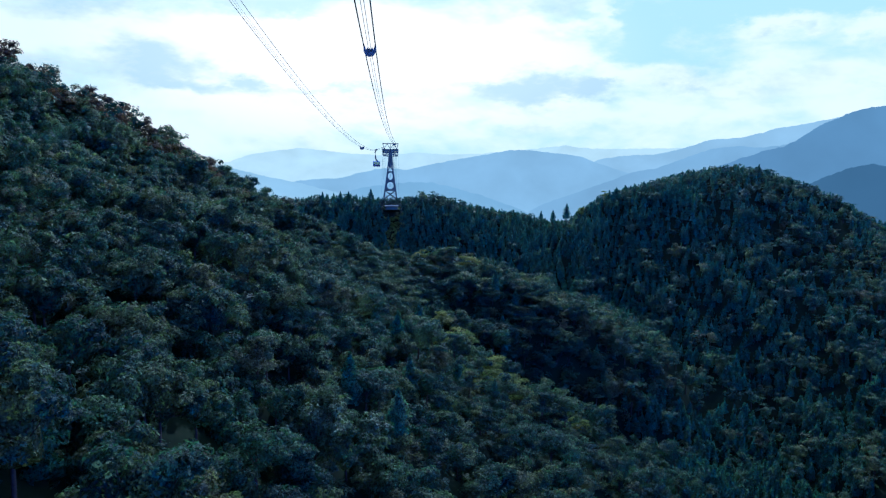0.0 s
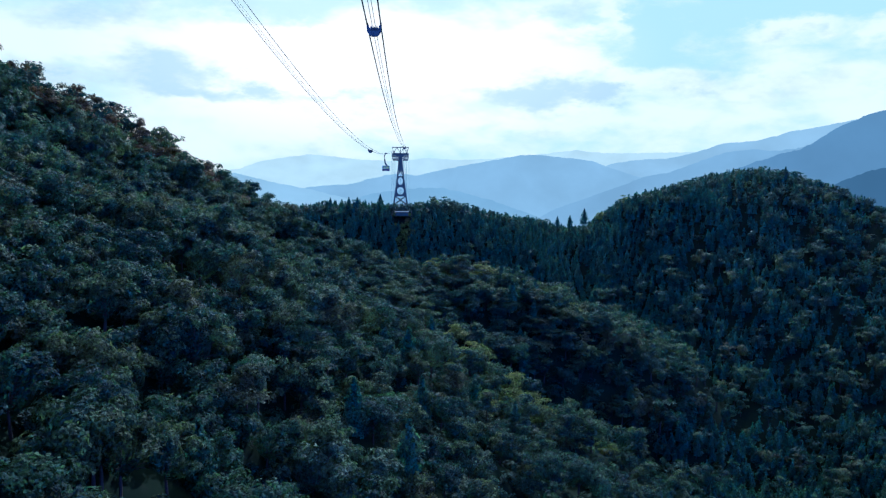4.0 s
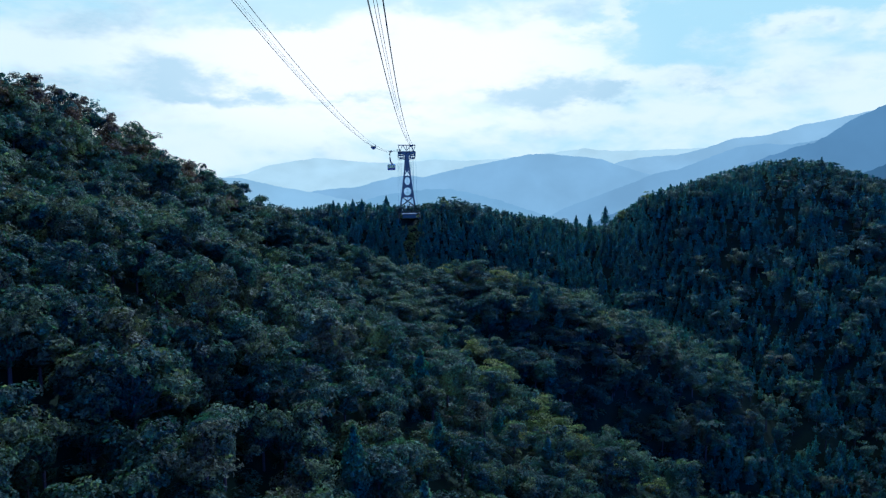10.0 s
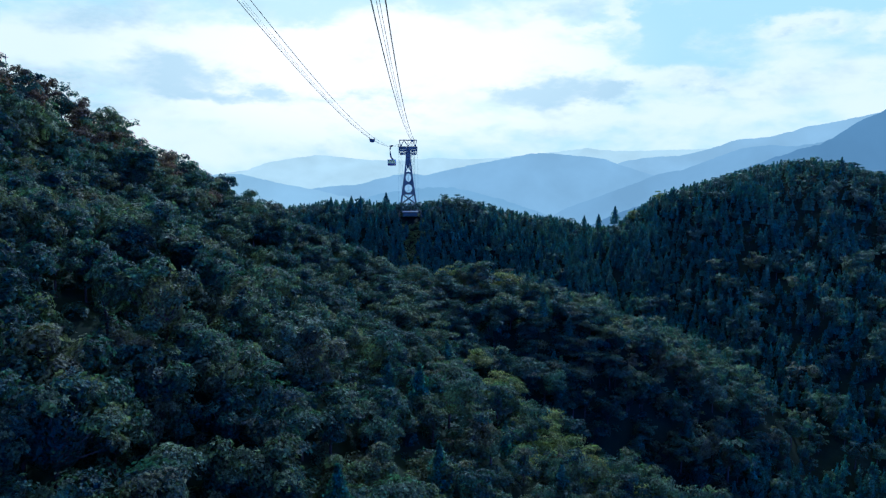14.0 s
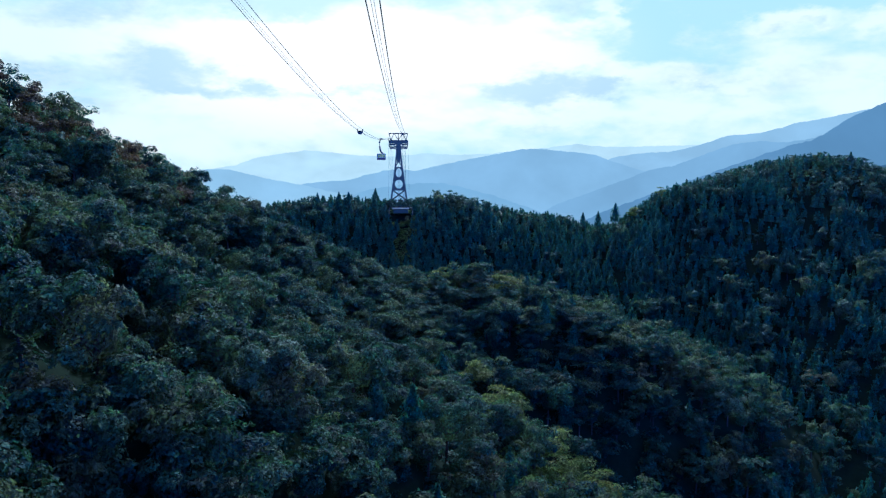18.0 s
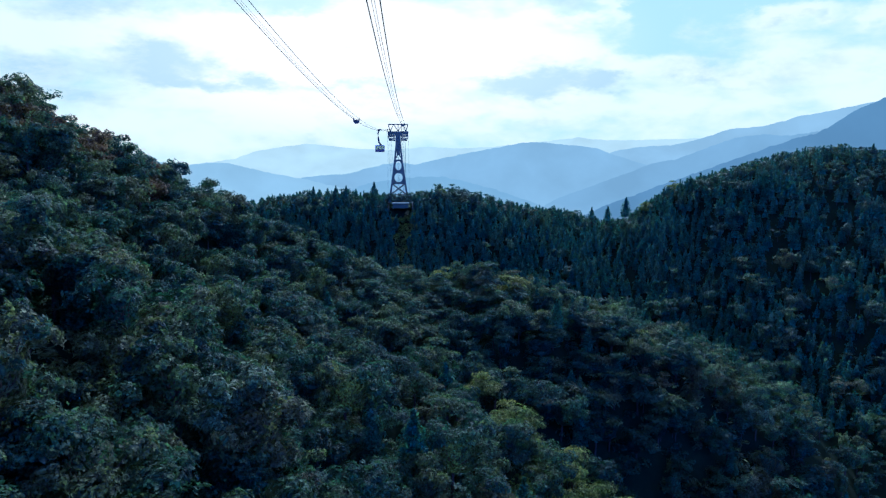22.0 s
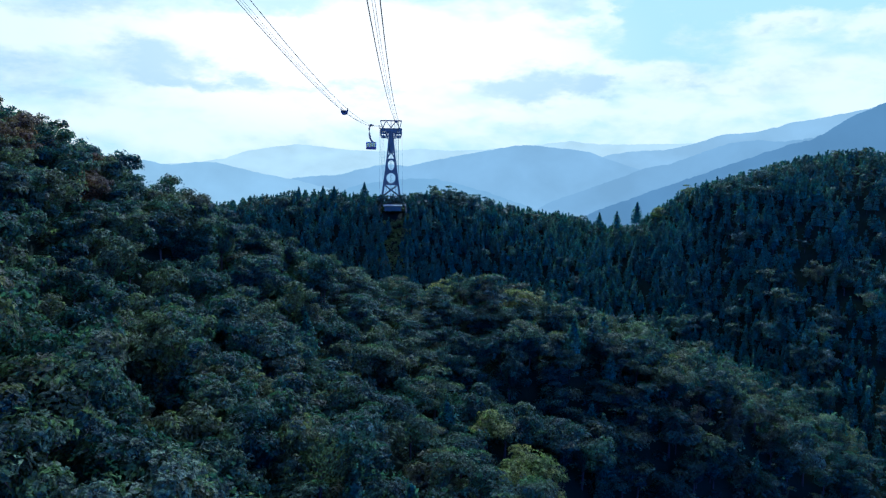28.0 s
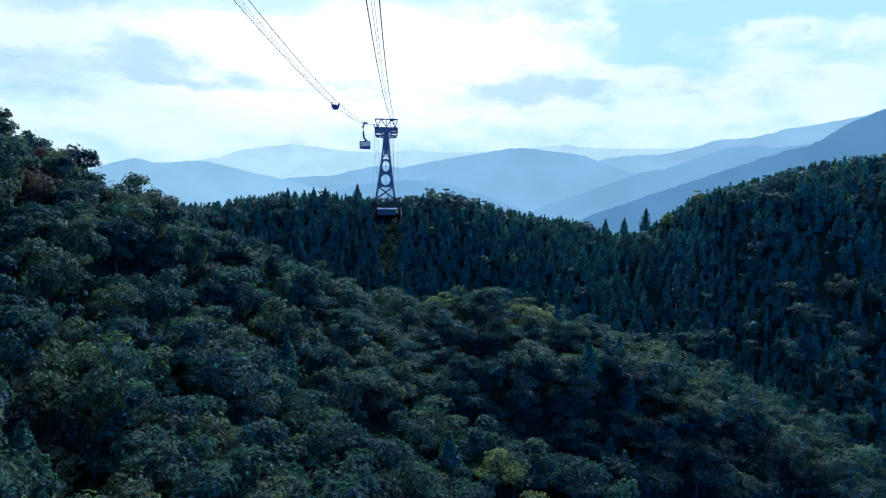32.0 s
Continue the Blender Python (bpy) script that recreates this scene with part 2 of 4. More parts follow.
    hole = n.new("ShaderNodeMath")
    hole.operation = "GREATER_THAN"
    hole.inputs[1].default_value = fill
    l.new(gaps.outputs["Distance"], hole.inputs[0])
    clear = n.new("ShaderNodeBsdfTransparent")
    cut = n.new("ShaderNodeMixShader")
    l.new(hole.outputs[0], cut.inputs[0])
    l.new(mx.outputs[0], cut.inputs[1])
    l.new(clear.outputs[0], cut.inputs[2])
    l.new(cut.outputs[0], n["Material Output"].inputs["Surface"])
    return m


BROAD = leaves("broadleaf_foliage", [(0.0, (0.020, 0.038, 0.038)), (0.30, (0.028, 0.052, 0.045)), (0.52, (0.048, 0.080, 0.051)),
                                     (0.74, (0.082, 0.104, 0.045)), (0.90, (0.072, 0.070, 0.043)), (1.0, (0.050, 0.076, 0.068))], 9.0)
CEDAR = leaves("cedar_foliage", [(0.0, (0.034, 0.072, 0.056)), (0.4, (0.048, 0.092, 0.068)), (0.75, (0.066, 0.110, 0.074)), (0.93, (0.088, 0.122, 0.066)), (1.0, (0.108, 0.122, 0.056))], 6.0, 0.6, 0.34, 0.4, 0.66)
YELLOW = leaves("turning_foliage", [(0.0, (0.105, 0.140, 0.034)), (0.5, (0.140, 0.162, 0.036)), (1.0, (0.155, 0.145, 0.042))], 4.0, 0.6, 0.45)
SILVER = leaves("pale_foliage", [(0.0, (0.066, 0.098, 0.056)), (1.0, (0.098, 0.128, 0.072))], 4.0, 0.5, 0.25, gloss=0.2)
RUST = leaves("rust_foliage", [(0.0, (0.070, 0.060, 0.034)), (0.6, (0.098, 0.062, 0.036)), (1.0, (0.078, 0.074, 0.038))], 5.0, 0.6, 0.36)
BARK = mottled("bark", [(0.3, (0.035, 0.028, 0.022)), (0.7, (0.085, 0.07, 0.055))], 3.0, 0.9, bump=0.6, spec=0.05)
# floor darker than real soil: shade between the trees is in its colour
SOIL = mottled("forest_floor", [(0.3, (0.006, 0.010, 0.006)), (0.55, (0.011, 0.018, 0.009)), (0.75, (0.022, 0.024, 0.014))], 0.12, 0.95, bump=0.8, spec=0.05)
STEEL = mottled("painted_steel", [(0.35, (0.105, 0.092, 0.040)), (0.65, (0.16, 0.138, 0.060))], 1.2, 0.55, 0.0, 0.1)
DARK = mottled("dark_steel", [(0.35, (0.07, 0.058, 0.040)), (0.65, (0.11, 0.092, 0.062))], 2.0, 0.5, 0.2, 0.1)
ROPE = mottled("steel_rope", [(0.35, (0.05, 0.05, 0.05)), (0.65, (0.10, 0.10, 0.10))], 8.0, 0.45, 0.7, 0.4)
CONCRETE = mottled("concrete", [(0.3, (0.30, 0.30, 0.19)), (0.7, (0.42, 0.41, 0.26))], 0.8, 0.9, bump=0.3)


WALL = mottled("stained_wall", [(0.3, (0.12, 0.12, 0.070)), (0.7, (0.20, 0.20, 0.12))], 0.6, 0.95, bump=0.4)


def haze_glow(name, colour, strength=0.84):
    """Far country as a self-lit surface: the haze before it is put into the emission colour."""
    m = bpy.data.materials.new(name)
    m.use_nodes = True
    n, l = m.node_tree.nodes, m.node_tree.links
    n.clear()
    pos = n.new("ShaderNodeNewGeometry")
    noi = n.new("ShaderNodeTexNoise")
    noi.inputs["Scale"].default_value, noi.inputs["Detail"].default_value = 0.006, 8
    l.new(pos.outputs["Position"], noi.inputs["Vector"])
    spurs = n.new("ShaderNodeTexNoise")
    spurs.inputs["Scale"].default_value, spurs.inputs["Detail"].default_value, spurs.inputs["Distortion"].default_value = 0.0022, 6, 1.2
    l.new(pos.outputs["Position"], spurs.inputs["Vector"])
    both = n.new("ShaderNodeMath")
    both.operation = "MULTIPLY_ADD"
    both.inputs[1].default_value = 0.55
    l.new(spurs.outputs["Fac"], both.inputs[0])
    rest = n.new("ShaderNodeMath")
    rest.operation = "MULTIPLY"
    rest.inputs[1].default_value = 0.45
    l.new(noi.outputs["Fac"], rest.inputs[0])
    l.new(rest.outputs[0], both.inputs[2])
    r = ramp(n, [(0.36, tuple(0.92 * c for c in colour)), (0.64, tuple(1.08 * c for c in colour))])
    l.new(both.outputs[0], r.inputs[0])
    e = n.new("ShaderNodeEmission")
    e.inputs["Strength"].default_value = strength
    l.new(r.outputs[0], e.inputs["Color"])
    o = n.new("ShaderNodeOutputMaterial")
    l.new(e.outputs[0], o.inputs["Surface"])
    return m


# ---- mesh helpers ----
def mesh_of(name, verts, faces, mats, index=None, smooth=False):
    """A mesh from arrays: verts n x 3, faces m x 4 (quads), mats a list of materials, index one slot a face."""
    verts, faces = np.asarray(verts, dtype=np.float32), np.asarray(faces, dtype=np.int32)
    me = bpy.data.meshes.new(name)
    k = faces.shape[1]
    me.vertices.add(len(verts))
    me.vertices.foreach_set("co", verts.ravel())
    me.loops.add(faces.size)
    me.loops.foreach_set("vertex_index", faces.ravel())
    me.polygons.add(len(faces))
    me.polygons.foreach_set("loop_start", np.arange(0, faces.size, k, dtype=np.int32))
    me.polygons.foreach_set("loop_total", np.full(len(faces), k, dtype=np.int32))
    if index is not None:
        me.polygons.foreach_set("material_index", np.asarray(index, dtype=np.int32))
    me.polygons.foreach_set("use_smooth", np.full(len(faces), smooth, dtype=bool))
    for m in mats:
        me.materials.append(m)
    me.update(calc_edges=True)
    return me


def part(name, bm, mat, parent=None, label=""):
    """Link a bmesh as one mesh object under a thing or a part."""
    me = bpy.data.meshes.new(name)
    bm.normal_update()
    bm.to_mesh(me)
    bm.free()
    me.materials.append(mat)
    ob = new(name, me)
    if parent:
        ob.parent = parent
    return tagged(ob, label)


def empty(name, at, label, category, group="", kind=""):
    e = new(name)
    e.location = at
    e.empty_display_size = 0.5
    return tagged(e, label, category, group, kind)


def bar(bm, a, b, w, h=None):
    """A square bar from a to b."""
    a, b = Vector(a), Vector(b)
    h = h or w
    d = b - a
    q = d.to_track_quat("Z", "Y").to_matrix().to_4x4()
    bmesh.ops.create_cube(bm, size=1.0, matrix=Matrix.Translation((a + b) / 2) @ q @ Matrix.Diagonal((w, h, d.length, 1)))


def box(bm, c, s, m=Matrix.Identity(4)):
    bmesh.ops.create_cube(bm, size=1.0, matrix=m @ Matrix.Translation(c) @ Matrix.Diagonal((*s, 1)))


def tube(bm, pts, r, sides=8):
    """A round tube along points."""
    rings = []
    for i, p in enumerate(pts):
        p = Vector(p)
        d = (Vector(pts[min(i + 1, len(pts) - 1)]) - Vector(pts[max(i - 1, 0)])).normalized()
        q = d.to_track_quat("Z", "Y")
        rr = r[i] if isinstance(r, (list, tuple)) else r
        rings.append([bm.verts.new(p + q @ Vector((rr * math.cos(2 * math.pi * k / sides), rr * math.sin(2 * math.pi * k / sides), 0))) for k in range(sides)])
    for a, b in zip(rings, rings[1:]):
        for k in range(sides):
            bm.faces.new((a[k], a[(k + 1) % sides], b[(k + 1) % sides], b[k]))
    bm.faces.new(rings[0][::-1])
    bm.faces.new(rings[-1])


# ---- the land ----
# The height of the tree canopy along ridges, faces and gullies (x, y, z); the ground lies CANOPY below it.
CANOPY = 8.0
LEFT_CREST = [(-150, 180, 56), (-128, 215, 40), (-108, 245, 27), (-95, 266, 17), (-83, 287, 6), (-76, 292, 0), (-70, 298, -5.5), (-63, 302, -8), (-48, 335, -28)]
LEFT_FACE = [(-150, 60, 40), (-150, 120, 46), (-88, 203, 0), (-47, 186, -14), (-42, 265, -25), (-38, 283, -24), (-25, 142, -37), (-20, 187, -32), (-34, 238, -32),
             (-60, 120, -13), (-55, 70, -17), (-25, 80, -37), (-20, 20, -48)]
LEFT_BACK = [(-120, 320, -20), (-160, 270, 10), (-100, 380, -60), (-60, 400, -68)]
SPUR = [(-31, 345, -40), (-17, 352, -41), (15, 341, -45), (38, 336, -47), (43, 366, -53), (75, 313, -60), (105, 298, -79), (130, 285, -100)]
SPUR_FACE = [(-10, 195, -45), (-11, 301, -43), (-17, 294, -45), (0, 283, -50), (4, 280, -57), (4, 302, -54), (26, 307, -56), (28, 266, -66), (29, 247, -68),
             (2, 162, -56), (70, 298, -62), (56, 270, -95), (76, 268, -106), (71, 231, -87), (0, 100, -62), (40, 100, -82)]
VALLEY = [(145, 273, -112), (110, 180, -120), (90, 80, -122), (150, 335, -86), (100, 385, -78), (40, 420, -76), (-30, 430, -72)]
MID_RIDGE = [(-260, 540, -32), (-160, 525, -27), (-60, 515, -24.8), (-28, 514, -24.2), (0, 513, -25.5), (18, 512, -23), (31, 512, -22.5), (44, 512, -23.8), (57, 512, -29.5), (85, 507, -33.5),
             (104, 503, -36), (113, 500, -40), (122, 500, -43.5), (134, 498, -40), (124, 468, -38), (133, 470, -28), (143, 470, -20.5), (154, 474, -16.5), (170, 478, -13.5)]
MID_FACE = [(0, 470, -48), (60, 450, -55), (-80, 470, -52), (-20, 445, -64), (110, 430, -56)]
RIGHT_HILL = [(205, 485, -5), (230, 489, 0), (253, 486, 1), (276, 474, -5.5), (292, 465, -12.5), (300, 450, -20.5), (309, 440, -29), (320, 430, -37), (345, 400, -56), (400, 330, -82)]
RIGHT_FACE = [(158, 416, -39), (184, 375, -54), (190, 386, -51), (229, 392, -45), (218, 352, -62), (240, 290, -82), (230, 200, -95), (320, 300, -78)]
BEHIND = [(0, 580, -70), (120, 570, -70), (260, 580, -45), (-160, 600, -80), (380, 520, -60)]
KNOTS = np.array(LEFT_CREST + LEFT_FACE + LEFT_BACK + SPUR + SPUR_FACE + VALLEY + MID_RIDGE + MID_FACE + RIGHT_HILL + RIGHT_FACE + BEHIND, dtype=float)


def kernel(r2):
    return np.where(r2 > 0, 0.5 * r2 * np.log(np.maximum(r2, 1e-9)), 0.0)


def spline_weights(k):
    p, n = k[:, :2] / 100, len(k)
    a = np.zeros((n + 3, n + 3))
    a[:n, :n] = kernel(((p[:, None] - p[None]) ** 2).sum(-1)) + 0.01 * np.eye(n)
    a[:n, n:], a[n:, :n] = np.c_[np.ones(n), p], np.c_[np.ones(n), p].T
    return np.linalg.solve(a, np.r_[k[:, 2], 0, 0, 0])


WEIGHTS = spline_weights(KNOTS)


def folds(x, y):
    """Small ravines and ribs, from -1 to 1: on the near slope they run down to the east, on the far hill down to the south."""
    near = np.sin(y / 4.9 + 1.1 * np.sin(x / 17 + 0.7) + 0.012 * x + 0.8 * np.sin(y / 23)) * (0.75 + 0.25 * np.sin(x / 9 + y / 31))
    far = np.sin(x / 5.6 + 1.2 * np.sin(y / 19 + 0.4) + 0.9 * np.sin(x / 29)) * (0.75 + 0.25 * np.sin(y / 11 + x / 27))
    w = np.clip((x - 95 + 0.35 * (y - 300)) / 50, 0, 1)
    mix = near * (1 - w) + far * w
    keep_crest = np.clip((x + 58) / 24, 0, 1) * np.clip((462 - y) / 25, 0, 1)
    return mix * keep_crest * (0.35 + 0.65 * np.clip(np.abs(y - 340) / 40, 0, 1))


def ground_z(x, y):
    """The height of the ground, for arrays."""
    x, y = np.asarray(x, dtype=float), np.asarray(y, dtype=float)
    cx, cy = np.clip(x, -260, 420), np.clip(y, 0, 600)
    p = np.stack([cx, cy], -1) / 100
    z = np.full(x.shape, 0.0)
    for i, k in enumerate(KNOTS):
        z += WEIGHTS[i] * kernel((p[..., 0] - k[0] / 100) ** 2 + (p[..., 1] - k[1] / 100) ** 2)
    n = len(KNOTS)
    z += WEIGHTS[n] + WEIGHTS[n + 1] * p[..., 0] + WEIGHTS[n + 2] * p[..., 1]
    out_by = np.hypot(x - cx, y - cy)
    w = np.clip(1 - out_by / 500, 0, 1) ** 2
    z = w * (z - CANOPY) + (1 - w) * -420 + 2.6 * w * folds(cx, cy)
    # the levelled place at the tower's foot
    d = np.hypot((x - 0) / 9, (y - 514) / 7)
    lv = np.clip(2.2 - d, 0, 1)
    return z * (1 - lv) + lv * -34.2


def spread(lo, hi, fine_lo, fine_hi, step, grow=1.22):
    a = list(np.arange(fine_lo, fine_hi + 0.1, step))
    s, v = step, fine_hi
    while v < hi:
        s *= grow
        v += s
        a.append(min(v, hi))
    s, v = step, fine_lo
    while v > lo:
        s *= grow
        v -= s
        a.insert(0, max(v, lo))
    return np.array(a)


gx, gy = np.meshgrid(spread(-4800, 4800, -260, 420, 4.0), spread(-4800, 4800, -40, 600, 4.0), indexing="ij")
bumps = np.vectorize(lambda a, b: noise.noise((a / 14, b / 14, 3.1)))(gx, gy)
gz = ground_z(gx, gy) + 0.9 * bumps
ni, nj = gx.shape
ids = np.arange(ni * nj).reshape(ni, nj)
quads = np.stack([ids[:-1, :-1], ids[1:, :-1], ids[1:, 1:], ids[:-1, 1:]], -1).reshape(-1, 4)
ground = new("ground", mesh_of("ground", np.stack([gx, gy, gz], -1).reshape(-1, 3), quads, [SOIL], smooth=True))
tagged(ground, "steep wooded hillsides of soil and undergrowth, tree shade put into their colour", "ground", kind="structure")


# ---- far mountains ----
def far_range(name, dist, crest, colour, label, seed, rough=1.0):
    """A mountain range along a curve dist metres off. crest: (bearing in degrees, elevation in degrees). colour: its
    glow, haze included.
    """
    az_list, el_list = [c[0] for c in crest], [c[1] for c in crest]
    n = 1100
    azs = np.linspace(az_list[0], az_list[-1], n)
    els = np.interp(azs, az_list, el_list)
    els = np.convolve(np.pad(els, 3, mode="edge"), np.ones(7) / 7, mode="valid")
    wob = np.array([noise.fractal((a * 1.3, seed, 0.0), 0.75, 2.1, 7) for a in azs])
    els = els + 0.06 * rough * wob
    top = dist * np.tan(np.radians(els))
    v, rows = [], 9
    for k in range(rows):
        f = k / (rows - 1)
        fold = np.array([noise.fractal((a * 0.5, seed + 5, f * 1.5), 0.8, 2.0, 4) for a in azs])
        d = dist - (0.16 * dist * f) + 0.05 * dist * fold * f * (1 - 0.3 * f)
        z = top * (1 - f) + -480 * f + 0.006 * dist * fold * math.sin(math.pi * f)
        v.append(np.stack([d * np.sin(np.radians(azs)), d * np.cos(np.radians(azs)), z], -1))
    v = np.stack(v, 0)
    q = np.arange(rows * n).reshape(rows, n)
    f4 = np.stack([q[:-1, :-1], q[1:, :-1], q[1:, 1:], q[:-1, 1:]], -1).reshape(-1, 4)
    ob = new(name, mesh_of(name, v.reshape(-1, 3), f4, [haze_glow(name + "_haze", colour)], smooth=True))
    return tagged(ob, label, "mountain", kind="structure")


# ---- trees ----
rng = np.random.default_rng(7)


def sprays(points, normals, size, r, flat=0.5):
    """Leaf sprays: one bent four-cornered spray at each point, lying across its normal. Returns verts and quads."""
    n = len(points)
    up = normals / np.linalg.norm(normals, axis=1)[:, None]
    a = np.cross(up, r.normal(size=(n, 3)))
    a /= np.linalg.norm(a, axis=1)[:, None]
    b = np.cross(up, a)
    s = size * r.uniform(0.6, 1.35, (n, 1))
    droop = up * s * r.uniform(-0.35, 0.1, (n, 1))
    c = np.stack([points - a * s * 0.5 + droop, points - b * s * flat, points + a * s * 0.62 + droop, points + b * s * flat], 1)
    return c.reshape(-1, 3), np.arange(4 * n).reshape(n, 4)


def limb(p0, p1, r0, r1, sides=5):
    """A tapered limb as verts and quads."""
    p0, p1 = np.array(p0, dtype=float), np.array(p1, dtype=float)
    d = p1 - p0
    a = np.cross(d, (0.3, 0.9, 0.1))
    a /= np.linalg.norm(a)
    b = np.cross(d, a)
    b /= np.linalg.norm(b)
    t = np.linspace(0, 2 * np.pi, sides, endpoint=False)
    ring = np.cos(t)[:, None] * a + np.sin(t)[:, None] * b
    k = np.arange(sides)
    return np.r_[p0 + r0 * ring, p1 + r1 * ring], np.stack([k, (k + 1) % sides, sides + (k + 1) % sides, sides + k], -1)


def joined(pieces):
    v, f, at = [], [], 0
    for a, b in pieces:
        v.append(a)
        f.append(b + at)
        at += len(a)
    return np.concatenate(v), np.concatenate(f)


# twelve-faced ball: eight cube corners and six face centres
CORNERS = np.array([[a, b, c] for a in (-1, 1) for b in (-1, 1) for c in (-1, 1)], dtype=float) / math.sqrt(3)
CORNERS = np.r_[CORNERS, np.eye(3), -np.eye(3)]
WHICH = []
for ax in range(3):
    for s1 in (-1, 1):
        for s2 in (-1, 1):
            b1, b2 = (ax + 1) % 3, (ax + 2) % 3
            ends = [next(i for i in range(8) if CORNERS[i][ax] * e > 0 and CORNERS[i][b1] * s1 > 0 and CORNERS[i][b2] * s2 > 0) for e in (-1, 1)]
            quad = [ends[0], 8 + b1 + (3 if s1 < 0 else 0), ends[1], 8 + b2 + (3 if s2 < 0 else 0)]
            q = CORNERS[quad]
            WHICH.append(quad if np.cross(q[1] - q[0], q[2] - q[1]) @ q.mean(0) > 0 else quad[::-1])
WHICH = np.array(WHICH)


def lump(c, radii, r):
    """A lumpy mass of inner foliage: 12 quads."""
    d = CORNERS
    w = 1 + 0.16 * np.sin(d @ r.normal(size=3) * 3 + r.uniform(0, 6)) + 0.12 * np.sin(d @ r.normal(size=3) * 5 + r.uniform(0, 6))
    return c + d * w[:, None] * np.array(radii), WHICH


def broadleaf(seed, count, spray, tall=11.0, wide=9.0, tiers=False, most=20):
    """A domed crown with many uneven bulges, ragged with leaf sprays, on a forked trunk: (trunk, crown)."""
    r = np.random.default_rng(seed)
    wood = [limb((0, 0, -1.5), (0.2, 0.1, tall * 0.45), 0.24, 0.15)]
    lean = r.uniform(-0.7, 0.7, 2)
    heart = np.array((lean[0], lean[1], tall * 0.50))
    dome = np.array((wide * 0.37 * r.uniform(0.85, 1.15), wide * 0.37 * r.uniform(0.85, 1.15), tall * (0.30 if tiers else 0.40)))
    inner, pts, nor = [lump(heart, dome * 0.7, r)], [], []
    lobes = int(r.integers(int(most * 0.7), most))
    per = count // lobes
    for k in range(lobes):
        d = r.normal(size=3)
        d[2] = abs(d[2]) * 1.2 - 0.45
        d /= np.linalg.norm(d)
        c = heart + d * dome * r.uniform(0.78, 1.05)
        grow = r.uniform(0.65, 1.25)
        rx = wide * 0.155 * grow
        rz = rx * (0.34 if tiers else 0.72)
        rx = rx * (1.3 if tiers else 1.0)
        wood.append(limb((0.2, 0.1, tall * 0.3), c, 0.10, 0.03, 3))
        inner.append(lump(c, (rx * 0.62, rx * 0.62, rz * 0.62), r))
        e = r.normal(size=(per, 3)) + 0.7 * d
        e[:, 2] = np.abs(e[:, 2]) * 1.1 - 0.25
        e /= np.linalg.norm(e, axis=1)[:, None]
        pts.append(c + e * np.array((rx, rx, rz)) * r.uniform(0.8, 1.5, (per, 1)))
        nor.append(1.0 * e + np.array((0, 0, 0.6 if tiers else 0.28)) + 0.3 * r.normal(size=(per, 3)))
    return joined(wood), joined(inner + [sprays(np.concatenate(pts), np.concatenate(nor), spray, r)])


def cedar(seed, count, spray, tall=10.5, wide=5.4, low=0.08, rings=4, blunt=2.2, sides=5):
    """A ragged, blunt-topped conifer crown round a straight trunk: (trunk, crown)."""
    r = np.random.default_rng(seed)
    wood = [limb((0, 0, -1.5), (0, 0, tall * 0.96), 0.22, 0.03, sides)]
    u = np.sort(r.uniform(0, 1, count) ** 0.85)
    whorl = np.round(u * 9) / 9
    ang = r.uniform(0, 2 * np.pi, count)
    bulge = 1 + 0.22 * np.sin(ang * 2 + seed) + 0.16 * np.sin(ang * 3 + whorl * 17 + seed)
    edge = wide * 0.5 * bulge * np.clip(1 - u ** blunt, 0.07, 1.0) * (0.84 + 0.16 * np.sin(whorl * 60))
    rad = edge * r.uniform(0.55, 1.2, count)
    z = tall * (low + (1 - low) * u) - 0.15 * rad
    p = np.stack([rad * np.cos(ang), rad * np.sin(ang), z], -1)
    n = np.stack([np.cos(ang) * 0.9, np.sin(ang) * 0.9, np.full(count, 0.45)], -1) + 0.4 * r.normal(size=(count, 3))
    core, t5 = [], np.linspace(0, 2 * np.pi, 6)[:-1]
    q5 = np.arange(5)
    for k in range(rings):
        ends = []
        for uu in (k / rings, (k + 0.9) / rings):
            rr = wide * 0.39 * np.clip(1 - uu ** blunt, 0.03, 1.0) * (1 + 0.22 * np.sin(t5 * 2 + seed)) * r.uniform(0.7, 1.2, 5)
            ends.append(np.stack([rr * np.cos(t5 + k), rr * np.sin(t5 + k), tall * (low + (0.95 - low) * uu) - 0.3 * rr], -1))
        core.append((np.concatenate(ends), np.stack([q5, (q5 + 1) % 5, 5 + (q5 + 1) % 5, 5 + q5], -1)))
    tip = sprays(np.array([[0, 0, tall - 0.25], [0, 0, tall - 0.7]]), np.array([[1.0, 0.2, 0.1], [0.2, 1.0, 0.1]]), spray * 0.8, r)
    return joined(wood), joined(core + [sprays(p, n, spray, r, 0.45), tip])


def tree_thing(name, made, foliage, label, category, group):
    """A tree as a thing of its own: trunk and crown under an empty at its foot."""
    e = empty(name, (0, 0, 0), label, category, group)
    for what, (v, f), m in (("trunk", made[0], BARK), ("crown", made[1], foliage)):
        o = new(what, mesh_of(name + "_" + what, v, f, [m], None, True))
        o.parent = e
    return e


